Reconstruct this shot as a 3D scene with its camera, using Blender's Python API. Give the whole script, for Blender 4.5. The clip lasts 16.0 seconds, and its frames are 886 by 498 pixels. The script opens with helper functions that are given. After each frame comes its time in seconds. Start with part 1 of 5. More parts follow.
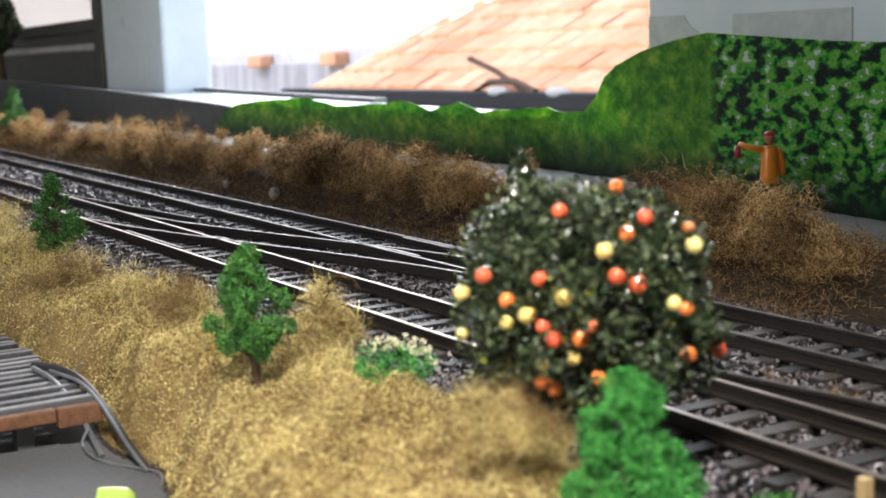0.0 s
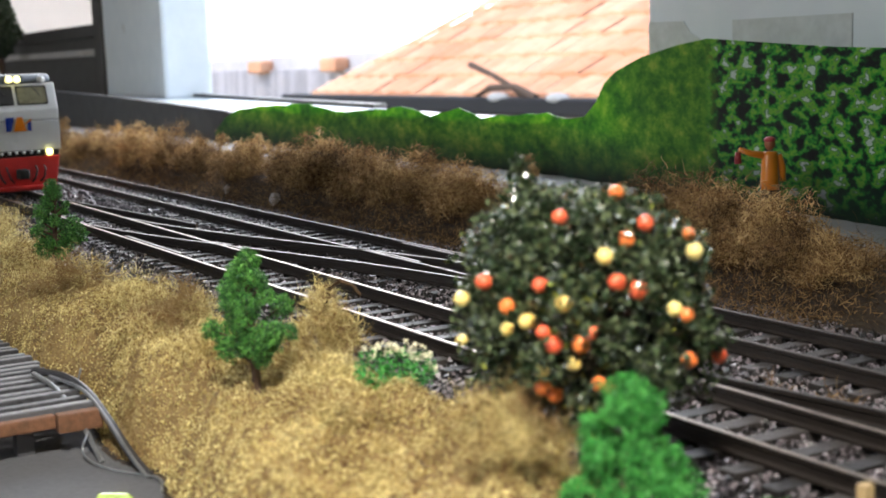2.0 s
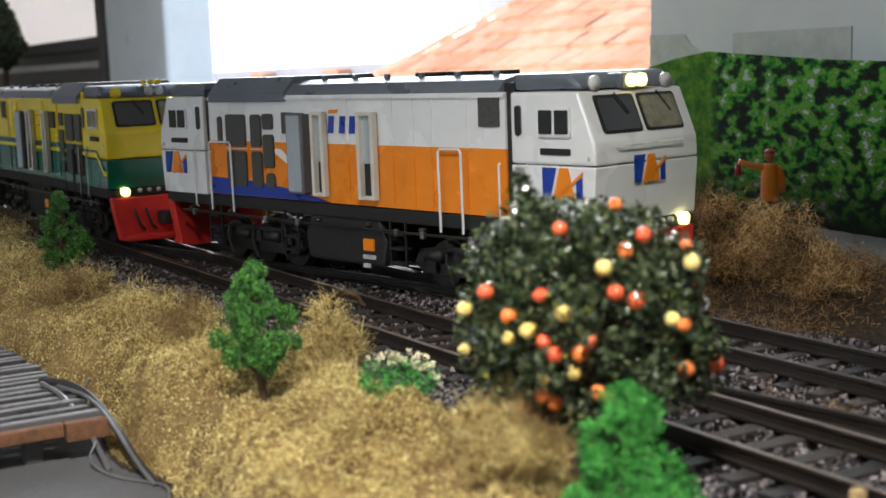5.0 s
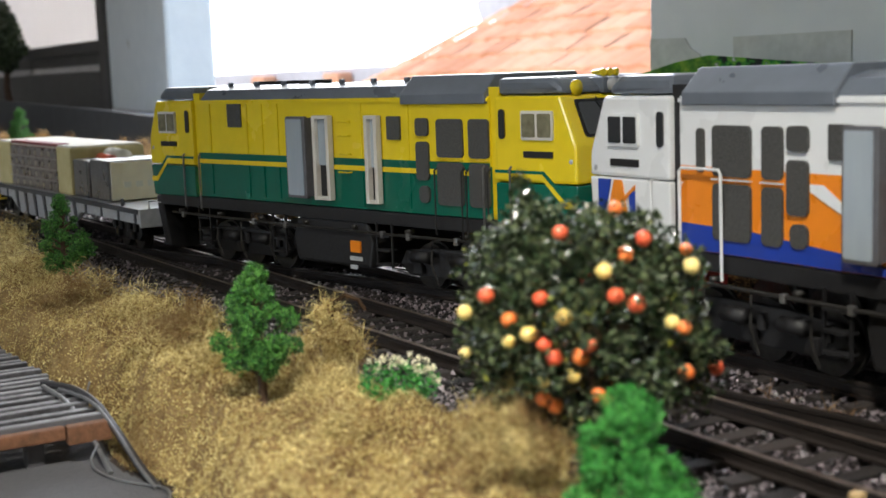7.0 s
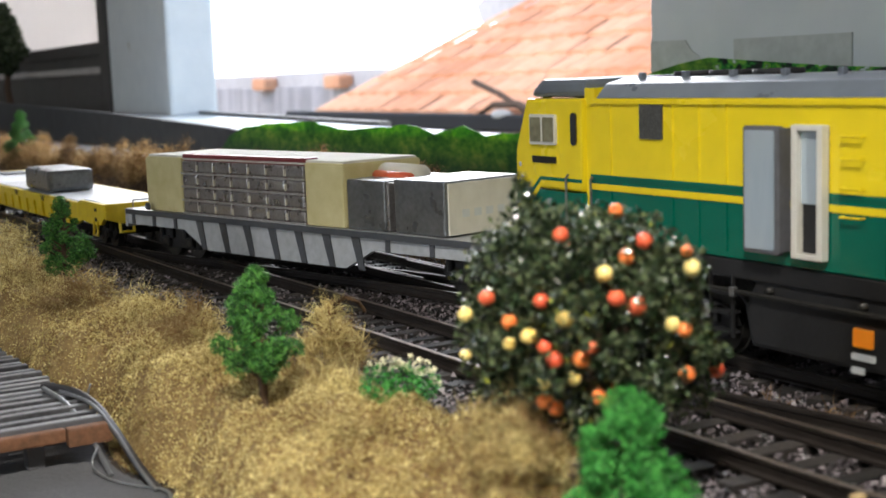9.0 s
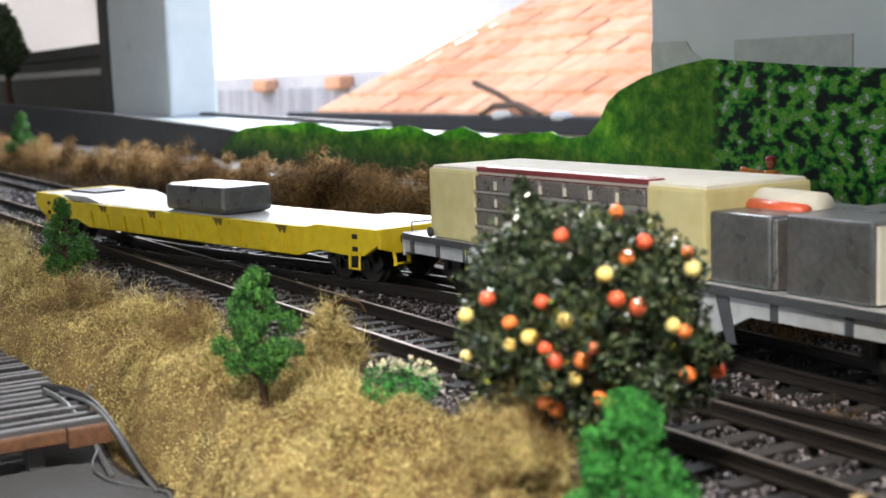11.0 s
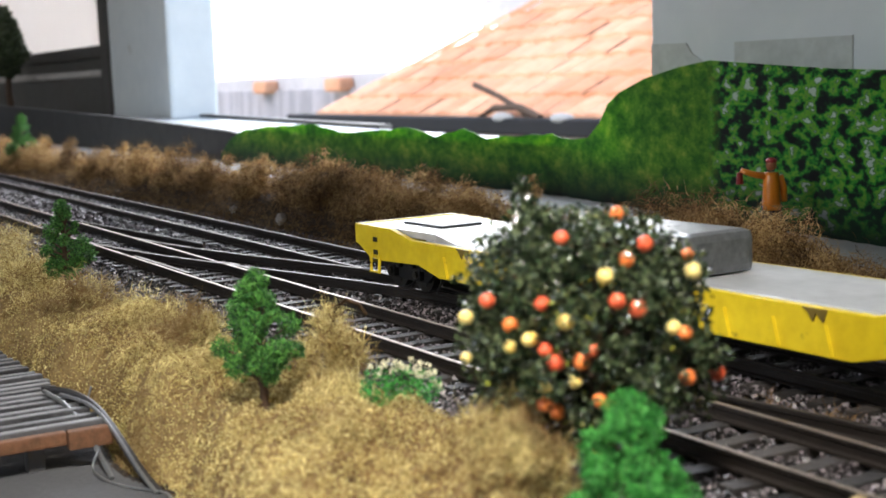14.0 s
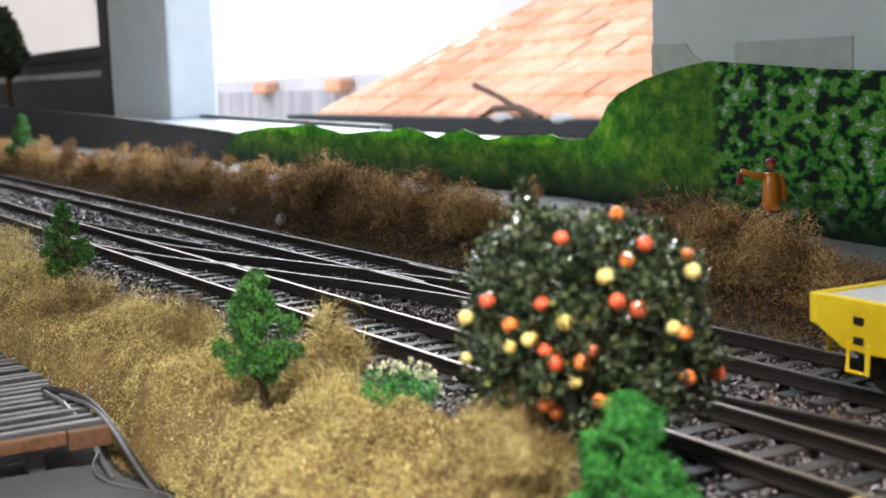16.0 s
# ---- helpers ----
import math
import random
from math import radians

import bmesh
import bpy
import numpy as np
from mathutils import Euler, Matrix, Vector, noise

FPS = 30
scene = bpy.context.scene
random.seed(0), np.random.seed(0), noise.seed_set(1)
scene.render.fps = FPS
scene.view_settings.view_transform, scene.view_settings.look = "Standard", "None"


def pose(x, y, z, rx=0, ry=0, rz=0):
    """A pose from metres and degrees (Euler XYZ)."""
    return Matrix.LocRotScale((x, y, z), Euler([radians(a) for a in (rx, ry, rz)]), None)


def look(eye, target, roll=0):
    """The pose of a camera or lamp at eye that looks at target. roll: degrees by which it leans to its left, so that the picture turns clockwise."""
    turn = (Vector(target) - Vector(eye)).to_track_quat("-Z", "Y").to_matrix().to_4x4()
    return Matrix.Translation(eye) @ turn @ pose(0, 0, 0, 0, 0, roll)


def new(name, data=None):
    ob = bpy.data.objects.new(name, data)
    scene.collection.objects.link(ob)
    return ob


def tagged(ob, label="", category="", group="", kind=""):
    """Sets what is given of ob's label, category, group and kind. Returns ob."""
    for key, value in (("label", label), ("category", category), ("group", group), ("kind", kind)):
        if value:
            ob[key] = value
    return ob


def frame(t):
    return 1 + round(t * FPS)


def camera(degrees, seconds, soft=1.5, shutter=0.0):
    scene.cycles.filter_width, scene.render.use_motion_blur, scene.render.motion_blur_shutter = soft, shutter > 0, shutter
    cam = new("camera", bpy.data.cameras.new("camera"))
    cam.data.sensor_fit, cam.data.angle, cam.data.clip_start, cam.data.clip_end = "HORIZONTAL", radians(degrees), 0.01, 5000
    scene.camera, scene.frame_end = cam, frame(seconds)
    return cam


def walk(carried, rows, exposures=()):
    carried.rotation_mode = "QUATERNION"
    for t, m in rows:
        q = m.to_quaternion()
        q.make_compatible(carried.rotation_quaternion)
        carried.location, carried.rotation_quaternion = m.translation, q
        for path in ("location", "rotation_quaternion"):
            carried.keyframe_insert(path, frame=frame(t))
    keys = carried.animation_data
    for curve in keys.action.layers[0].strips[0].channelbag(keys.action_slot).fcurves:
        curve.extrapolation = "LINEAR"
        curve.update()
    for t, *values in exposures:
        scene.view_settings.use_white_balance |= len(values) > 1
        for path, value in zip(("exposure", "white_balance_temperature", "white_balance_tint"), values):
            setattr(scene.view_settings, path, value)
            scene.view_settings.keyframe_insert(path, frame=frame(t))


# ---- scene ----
# The railway runs along x, y goes away from the viewer, z = 0 is the top of the rails.
EYE = Vector((0.0, 0.0, 0.0526))


def view(dx, dy, forward):
    """Camera pose: small turns (in thousandths of the focal length) from the resting view, and a shift along it."""
    yaw, pitch = radians(-59.40) - dx / 1000, radians(7.50) - dy / 1000
    way = Vector((math.sin(yaw) * math.cos(pitch), math.cos(yaw) * math.cos(pitch), -math.sin(pitch)))
    eye = EYE + way * forward
    return look(eye, eye + way, -2.01)


cam = camera(37.46, 16.0, soft=1.6)
cam.data.dof.use_dof = True
cam.data.dof.focus_distance = 0.32
cam.data.dof.aperture_fstop = 44.0
walk(cam, [(0.0, view(-3.0, -19.9, 0.004)), (0.5, view(-3.0, -19.0, 0.004)), (1.0, view(-3.0, -16.4, 0.004)), (1.5, view(-3.0, -15.6, 0.004)),
           (2.0, view(-3.0, -15.6, 0.004)), (2.5, view(-3.0, -15.6, 0.004)), (3.0, view(-3.0, -13.0, 0.003)), (3.5, view(-2.0, -9.9, 0.001)),
           (4.0, view(-1.7, -9.1, 0.001)), (5.0, view(-1.3, -7.0, 0.0005)), (6.5, view(-0.9, -5.2, 0.0)), (7.0, view(-0.9, -4.3, 0.0)), (8.0, view(-0.5, -3.2, 0.0)),
           (9.0, view(-0.5, -2.6, 0.0)), (10.5, view(-0.2, -1.9, 0.0)), (12.0, view(0.0, -1.7, 0.0)), (13.0, view(0.0, -1.3, 0.0)),
           (14.0, view(0.0, -0.4, 0.0)), (15.0, view(0.0, 0.0, 0.0)), (16.0, view(0.0, 0.0, 0.0))],
     exposures=[(0.0, 1.95), (3.5, 1.90), (6.0, 1.62), (9.2, 1.62), (11.5, 1.78), (16.0, 1.80)])

# ---- light ----
world = bpy.data.worlds.new("sky")
scene.world = world
world.use_nodes = True
wn = world.node_tree.nodes
sky = wn.new("ShaderNodeTexSky")
sky.sky_type, sky.sun_disc, sky.sun_elevation, sky.sun_rotation = "NISHITA", False, radians(55), radians(200)
sky.air_density, sky.dust_density = 1.0, 1.0
world.node_tree.links.new(sky.outputs[0], wn["Background"].inputs[0])
wn["Background"].inputs[1].default_value = 0.15

sun = new("sun", bpy.data.lights.new("sun", "SUN"))
sun.data.energy, sun.data.angle, sun.data.color = 0.55, radians(2), (1.0, 0.95, 0.88)
sun.matrix_world = look((0, -3, 6), (0, 2, 0))

# unseen lamp assumed low over the near bank; daylight added in the open window
lamp = new("near_bank_spot", bpy.data.lights.new("near_bank_spot", "SPOT"))
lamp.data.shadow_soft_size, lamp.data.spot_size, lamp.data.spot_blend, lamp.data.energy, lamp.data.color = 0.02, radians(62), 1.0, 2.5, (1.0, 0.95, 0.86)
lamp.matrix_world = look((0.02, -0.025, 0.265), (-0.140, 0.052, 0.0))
daylight = new("added_daylight", bpy.data.lights.new("added_daylight", "AREA"))
daylight.data.shape, daylight.data.size, daylight.data.size_y, daylight.data.energy, daylight.data.color = "RECTANGLE", 0.85, 0.5, 2.2, (0.97, 0.98, 1.0)
daylight.matrix_world = look((-0.87, 0.49, 0.32), (-0.62, 0.0, 0.02))

# fill light added behind the viewer, to brighten the sides facing the room
daylight = new("added_daylight", bpy.data.lights.new("added_daylight", "AREA"))
daylight.data.shape, daylight.data.size, daylight.data.size_y, daylight.data.energy, daylight.data.color = "RECTANGLE", 1.2, 1.0, 3.5, (1.0, 0.95, 0.90)
daylight.matrix_world = look((-0.2, -2.58, 0.62), (-0.4, 0.0, 0.1))


# ---- materials ----
def material(name, colors, rough=0.7, metal=0.0, scale=300.0, bump=0.0, fine=4.0, random_by=None, coat=0.0, spots=None, stretch=None, trans=0.0, thin=0.0, vary=0.6):
    """Colours mixed by two scales of noise (scale: waves per metre), or by the island / object."""
    m = bpy.data.materials.new(name)
    m.use_nodes = True
    nt = m.node_tree
    b = nt.nodes["Principled BSDF"]
    add, link = nt.nodes.new, nt.links.new
    co = add("ShaderNodeTexCoord").outputs["Object"]
    if stretch:
        mp = add("ShaderNodeMapping")
        mp.inputs["Scale"].default_value = stretch
        link(co, mp.inputs[0])
        co = mp.outputs[0]
    big, small = add("ShaderNodeTexNoise"), add("ShaderNodeTexNoise")
    for n, s in ((big, scale), (small, scale * fine)):
        n.inputs["Scale"].default_value = s
        n.inputs["Detail"].default_value = 4
        link(co, n.inputs["Vector"])
    mix = add("ShaderNodeMath")
    mix.operation = "MULTIPLY_ADD"
    mix.inputs[1].default_value = 0.45
    link(small.outputs["Fac"], mix.inputs[0])
    half = add("ShaderNodeMath")
    half.operation = "MULTIPLY"
    half.inputs[1].default_value = 0.55
    link(big.outputs["Fac"], half.inputs[0])
    link(half.outputs[0], mix.inputs[2])
    value = mix.outputs[0]
    if random_by:
        if random_by == "island":
            rnd = add("ShaderNodeNewGeometry").outputs["Random Per Island"]
        else:
            rnd = add("ShaderNodeObjectInfo").outputs["Random"]
        am = add("ShaderNodeMath")
        am.operation = "MULTIPLY_ADD"
        am.inputs[1].default_value = vary
        link(rnd, am.inputs[0])
        sub = add("ShaderNodeMath")
        sub.operation = "MULTIPLY_ADD"
        sub.inputs[1].default_value, sub.inputs[2].default_value = 1.0, -vary / 2
        link(value, sub.inputs[0])
        link(sub.outputs[0], am.inputs[2])
        value = am.outputs[0]
    ramp = add("ShaderNodeValToRGB")
    els = ramp.color_ramp.elements
    while len(els) < len(colors):
        els.new(0.5)
    for i, c in enumerate(colors):
        els[i].position = 0.3 + 0.4 * i / max(1, len(colors) - 1)
        els[i].color = (*c, 1)
    link(value, ramp.inputs[0])
    out = ramp.outputs[0]
    if spots:
        col, size, level = spots
        sn = add("ShaderNodeTexNoise")
        sn.inputs["Scale"].default_value, sn.inputs["Detail"].default_value = size, 6
        link(co, sn.inputs["Vector"])
        sr = add("ShaderNodeMapRange")
        sr.inputs["From Min"].default_value, sr.inputs["From Max"].default_value = level, level + 0.12
        link(sn.outputs["Fac"], sr.inputs["Value"])
        mx = add("ShaderNodeMix")
        mx.data_type = "RGBA"
        link(sr.outputs[0], mx.inputs["Factor"])
        link(out, mx.inputs["A"])
        mx.inputs["B"].default_value = (*col, 1)
        out = mx.outputs["Result"]
    link(out, b.inputs["Base Color"])
    b.inputs["Roughness"].default_value, b.inputs["Metallic"].default_value = rough, metal
    b.inputs["Coat Weight"].default_value = coat
    b.inputs["Transmission Weight"].default_value = trans
    rr = add("ShaderNodeMapRange")
    rr.inputs["To Min"].default_value, rr.inputs["To Max"].default_value = max(0.02, rough - 0.12), min(1, rough + 0.12)
    link(big.outputs["Fac"], rr.inputs["Value"])
    link(rr.outputs[0], b.inputs["Roughness"])
    if bump:
        bp = add("ShaderNodeBump")
        bp.inputs["Strength"].default_value, bp.inputs["Distance"].default_value = bump, 0.25 / scale
        link(mix.outputs[0], bp.inputs["Height"])
        link(bp.outputs[0], b.inputs["Normal"])
    if thin:
        # light passes through the thin fibre or leaf
        tr, sh = add("ShaderNodeBsdfTranslucent"), add("ShaderNodeMixShader")
        link(out, tr.inputs["Color"])
        sh.inputs[0].default_value = thin
        link(b.outputs[0], sh.inputs[1])
        link(tr.outputs[0], sh.inputs[2])
        link(sh.outputs[0], nt.nodes["Material Output"].inputs["Surface"])
    return m


def shades(c, a=0.8, b=1.15):
    return [tuple(min(1, v * a) for v in c), tuple(min(1, v * b) for v in c)]


def glow(name, color, strength):
    m = material(name, [color, color], 0.3)
    b = m.node_tree.nodes["Principled BSDF"]
    b.inputs["Emission Color"].default_value, b.inputs["Emission Strength"].default_value = (*color, 1), strength
    return m


M = {}
M["bed"] = material("gritty_track_bed", [(0.006, 0.005, 0.005), (0.026, 0.021, 0.022), (0.10, 0.085, 0.088)], 0.5, scale=1300, bump=1.0, fine=2.2)
M["soil"] = material("brown_soil", [(0.010, 0.007, 0.005), (0.028, 0.018, 0.011), (0.065, 0.045, 0.026)], 0.95, scale=90, bump=0.6, fine=9)
M["straw_soil"] = material("straw_turf", [(0.09, 0.05, 0.02), (0.24, 0.16, 0.06), (0.42, 0.32, 0.13)], 0.95, scale=110, bump=0.8, fine=9)
M["road"] = material("grey_road", [(0.075, 0.078, 0.085), (0.11, 0.11, 0.118)], 0.8, scale=60, bump=0.25, fine=20, spots=((0.3, 0.3, 0.29), 900, 0.70))
M["board_grey"] = material("grey_board", shades((0.22, 0.225, 0.23)), 0.6, scale=30, bump=0.1)
M["stone"] = material("ballast_stone", [(0.008, 0.007, 0.007), (0.045, 0.038, 0.042), (0.22, 0.19, 0.205)], 0.40, scale=400, bump=0.3, random_by="island", vary=0.8)
M["sleeper"] = material("dark_sleeper", [(0.010, 0.009, 0.009), (0.040, 0.034, 0.032)], 0.62, scale=500, bump=0.8, random_by="object", stretch=(1, 0.2, 1))
M["rail"] = material("rail_steel", [(0.15, 0.12, 0.10), (0.30, 0.25, 0.21)], 0.46, 0.9, scale=300, fine=6)
M["rail_dull"] = material("dull_brown_rail", [(0.05, 0.042, 0.038), (0.12, 0.10, 0.088)], 0.48, 0.8, scale=300, fine=6)
M["rail_rust"] = material("rusty_rail", [(0.008, 0.006, 0.0055), (0.024, 0.018, 0.015)], 0.6, 0.2, scale=500, bump=0.2)
M["straw"] = material("straw_fibre", [(0.17, 0.09, 0.03), (0.50, 0.38, 0.14), (0.86, 0.76, 0.36)], 0.85, scale=110, fine=6, random_by="island", thin=0.25, spots=((0.20, 0.12, 0.045), 42, 0.56), vary=0.55)
M["brown"] = material("brown_fibre", [(0.045, 0.023, 0.009), (0.16, 0.09, 0.034), (0.38, 0.24, 0.105)], 0.85, scale=60, fine=8, random_by="island", thin=0.35)
M["tan"] = material("golden_fibre", [(0.14, 0.07, 0.025), (0.36, 0.22, 0.085), (0.62, 0.44, 0.21)], 0.85, scale=90, fine=6, random_by="island", thin=0.4)
M["green"] = material("green_foam", [(0.008, 0.050, 0.008), (0.028, 0.16, 0.022), (0.13, 0.36, 0.06)], 0.6, scale=420, random_by="island")
M["green_bright"] = material("bright_green_foam", [(0.01, 0.11, 0.014), (0.03, 0.26, 0.035), (0.10, 0.42, 0.08)], 0.6, scale=200, random_by="island")
M["green_dark"] = material("dark_green_leaf", [(0.008, 0.018, 0.007), (0.028, 0.050, 0.020), (0.10, 0.125, 0.06)], 0.27, scale=300, random_by="island", coat=0.15)
M["bark"] = material("bark", shades((0.09, 0.055, 0.035), 0.5, 1.4), 0.9, scale=700, bump=0.6, stretch=(1, 1, 0.3))
M["fruit_orange"] = material("orange_fruit", [(0.75, 0.16, 0.04), (0.88, 0.26, 0.06)], 0.35, scale=200, coat=0.3)
M["fruit_red"] = material("red_fruit", [(0.70, 0.09, 0.04), (0.82, 0.17, 0.07)], 0.35, scale=200, coat=0.3)
M["fruit_yellow"] = material("yellow_fruit", [(0.80, 0.55, 0.12), (0.88, 0.75, 0.32)], 0.35, scale=200, coat=0.3)
M["petal"] = material("cream_petal", shades((0.75, 0.72, 0.52)), 0.7, scale=300, random_by="island")
M["white_wall"] = material("white_painted_wall", [(0.70, 0.74, 0.76), (0.79, 0.82, 0.83)], 0.6, scale=14, bump=0.05, spots=((0.40, 0.36, 0.28), 30, 0.70))
M["wall_room"] = material("room_plaster", shades((0.36, 0.35, 0.33), 0.92, 1.05), 0.8, scale=6, bump=0.05)
M["tape"] = material("masking_tape", [(0.50, 0.52, 0.50), (0.66, 0.68, 0.66)], 0.45, scale=60, bump=0.05)
M["frame_dark"] = material("dark_window_frame", shades((0.06, 0.055, 0.05), 0.7, 1.4), 0.5, scale=25, bump=0.1)
M["black_board"] = material("black_painted_board", shades((0.045, 0.045, 0.047), 0.7, 1.5), 0.65, scale=18, bump=0.1)
M["tile"] = material("terracotta_tile", [(0.54, 0.23, 0.11), (0.64, 0.30, 0.16), (0.71, 0.39, 0.23)], 0.85, scale=1.6, fine=9, bump=0.2, random_by="island", vary=0.28)
M["tile_grey"] = material("weathered_grey_roof", [(0.44, 0.40, 0.39), (0.60, 0.55, 0.54)], 0.85, scale=1.2, fine=8, random_by="island")
M["gutter"] = material("black_gutter", shades((0.008, 0.007, 0.007)), 0.9, scale=8)
M["frosted"] = material("frosted_pane", shades((0.62, 0.57, 0.54), 0.94, 1.04), 0.55, scale=8, trans=0.85)


# ---- mesh helpers ----
def part(name, bm, mat, parent=None, label=""):
    """Links a bmesh as one mesh object under a thing or a part."""
    me = bpy.data.meshes.new(name)
    bm.to_mesh(me)
    bm.free()
    me.materials.append(mat)
    ob = new(name, me)
    ob.parent = parent
    return tagged(ob, label)


def raw(name, verts, faces, mat, parent=None, label=""):
    me = bpy.data.meshes.new(name)
    me.from_pydata(verts, [], faces)
    me.materials.append(mat)
    ob = new(name, me)
    ob.parent = parent
    return tagged(ob, label)


def empty(name, m=None):
    ob = new(name)
    ob.empty_display_size = 0.01
    if m:
        ob.matrix_basis = m
    return ob


def add_box(bm, lo, hi, bevel=0.0):
    vs = bmesh.ops.create_cube(bm, size=1.0)["verts"]
    for v in vs:
        v.co = Vector([lo[i] + (v.co[i] + 0.5) * (hi[i] - lo[i]) for i in range(3)])
    if bevel:
        es = list({e for v in vs for e in v.link_edges})
        bmesh.ops.bevel(bm, geom=es, offset=bevel, segments=2, affect="EDGES", profile=0.6)
    return bm


def box(name, lo, hi, mat, parent=None, bevel=0.0, label=""):
    return part(name, add_box(bmesh.new(), lo, hi, bevel), mat, parent, label)


def add_prism(bm, pts, a, b, axis=1, bevel=0.0):
    """A polygon drawn out from a to b along an axis; points in the two other axes."""
    def place(p, d):
        c = list(p)
        c.insert(axis, d)
        return Vector(c)
    lo, hi = [bm.verts.new(place(p, a)) for p in pts], [bm.verts.new(place(p, b)) for p in pts]
    fs = [bm.faces.new(lo), bm.faces.new(hi[::-1])]
    for i in range(len(pts)):
        j = (i + 1) % len(pts)
        fs.append(bm.faces.new((lo[j], lo[i], hi[i], hi[j])))
    bmesh.ops.recalc_face_normals(bm, faces=fs)
    if bevel:
        es = list({e for f in fs for e in f.edges})
        bmesh.ops.bevel(bm, geom=es, offset=bevel, segments=2, affect="EDGES", profile=0.6)
    return bm


def prism(name, pts, a, b, mat, parent=None, axis=1, bevel=0.0, label=""):
    return part(name, add_prism(bmesh.new(), pts, a, b, axis, bevel), mat, parent, label)


def add_tube(bm, pts, r, n=8, taper=1.0):
    pts = [Vector(p) for p in pts]
    rings = []
    for i, p in enumerate(pts):
        d = (pts[min(i + 1, len(pts) - 1)] - pts[max(i - 1, 0)]).normalized()
        u = d.orthogonal().normalized()
        w = d.cross(u)
        k = r * (1 + (taper - 1) * i / max(1, len(pts) - 1))
        rings.append([bm.verts.new(p + (u * math.cos(a) + w * math.sin(a)) * k) for a in [2 * math.pi * j / n for j in range(n)]])
    for a, b in zip(rings, rings[1:]):
        # match the nearest start so that the tube does not twist
        k = min(range(n), key=lambda q: (b[q].co - a[0].co).length)
        b[:] = b[k:] + b[:k]
        for j in range(n):
            bm.faces.new((a[j], a[(j + 1) % n], b[(j + 1) % n], b[j]))
    bm.faces.new(rings[0][::-1])
    bm.faces.new(rings[-1])
    return bm


def tube(name, pts, r, mat, parent=None, n=8, taper=1.0, label=""):
    return part(name, add_tube(bmesh.new(), pts, r, n, taper), mat, parent, label)


def add_cyl(bm, centre, r, length, axis=1, n=20, bevel=0.0):
    c = Vector(centre)
    d = Vector([0, 0, 0])
    d[axis] = length / 2
    return add_tube(bm, [c - d, c + d], r, n)


def cyl(name, centre, r, length, mat, parent=None, axis=1, n=20, label=""):
    return part(name, add_cyl(bmesh.new(), centre, r, length, axis, n), mat, parent, label)


def add_ball(bm, centre, r, sub=2, squash=(1, 1, 1)):
    vs = bmesh.ops.create_icosphere(bm, subdivisions=sub, radius=r)["verts"]
    for v in vs:
        v.co = Vector(centre) + Vector([v.co[i] * squash[i] for i in range(3)])
    return bm


def smooth(ob):
    for f in ob.data.polygons:
        f.use_smooth = True
    return ob


RNG = np.random.default_rng(5)


def strands(roots, ways, length, width, curl, seg):
    """Curled flat fibres: roots and first directions (n x 3), metres. Returns vertices and faces."""
    n = len(roots)
    ways = ways / np.linalg.norm(ways, axis=1, keepdims=True)
    side = np.cross(ways, RNG.normal(size=(n, 3)))
    side /= np.linalg.norm(side, axis=1, keepdims=True)
    L = length[:, None] / seg
    p, d = roots.copy(), ways.copy()
    axis = RNG.normal(size=(n, 3))
    axis /= np.linalg.norm(axis, axis=1, keepdims=True)
    turn = min(curl / seg, 1.15) * RNG.uniform(0.35, 1.0, (n, 1))
    levels = []
    for k in range(seg + 1):
        w = width[:, None] * (1 - 0.8 * k / seg) * 0.5
        levels.append(np.stack([p - side * w, p + side * w], 1))
        d = d + np.cross(axis, d) * turn + RNG.normal(size=(n, 3)) * 0.22
        d /= np.linalg.norm(d, axis=1, keepdims=True)
        p = p + d * L
    v = np.stack(levels, 1).reshape(-1, 3)
    base = (np.arange(n) * (seg + 1) * 2)[:, None]
    f = np.concatenate([base + 2 * k + np.array([[0, 1, 3, 2]]) for k in range(seg)], 0)
    return v, f


def fibres(name, roots, ways, length, width, curl, seg, mat, parent=None, label=""):
    v, f = strands(roots, ways, length, width, curl, seg)
    return raw(name, v.tolist(), f.tolist(), mat, parent, label)


def leaflets(centres, size):
    """A small bent leaf (two triangles) turned at random at each centre."""
    n = len(centres)
    a = RNG.normal(size=(n, 3))
    a /= np.linalg.norm(a, axis=1, keepdims=True)
    b = np.cross(a, RNG.normal(size=(n, 3)))
    b /= np.linalg.norm(b, axis=1, keepdims=True)
    c = np.cross(a, b)
    s = (size * RNG.uniform(0.6, 1.3, n))[:, None]
    v = np.stack([centres - a * s, centres + b * s * 0.55, centres + a * s + c * s * 0.5, centres - b * s * 0.55 + c * s * 0.3], 1).reshape(-1, 3)
    base = (np.arange(n) * 4)[:, None]
    return v, np.concatenate([base + np.array([[0, 1, 2]]), base + np.array([[0, 2, 3]])], 0)


def step(a, b, x):
    u = np.clip((x - a) / (b - a), 0, 1)
    return u * u * (3 - 2 * u)


def wave(x, y, k, seed=0.0):
    return (np.sin(x * k + seed) * np.cos(y * k * 1.3 + seed * 2.1) + 0.5 * np.sin(x * k * 2.3 + y * k * 1.7 + seed * 3.3)) / 1.5


# ---- the plan ----
Y_NEAR, Y_FAR, GAUGE = 0.1310, 0.1714, 0.0165


def far_line(x):
    return Y_FAR - 0.0076 * x


def route(x):
    """Centre line of the crossover that the train takes from the near to the far track."""
    return Y_NEAR + (far_line(x) - Y_NEAR) * step(-0.465, -0.220, x)


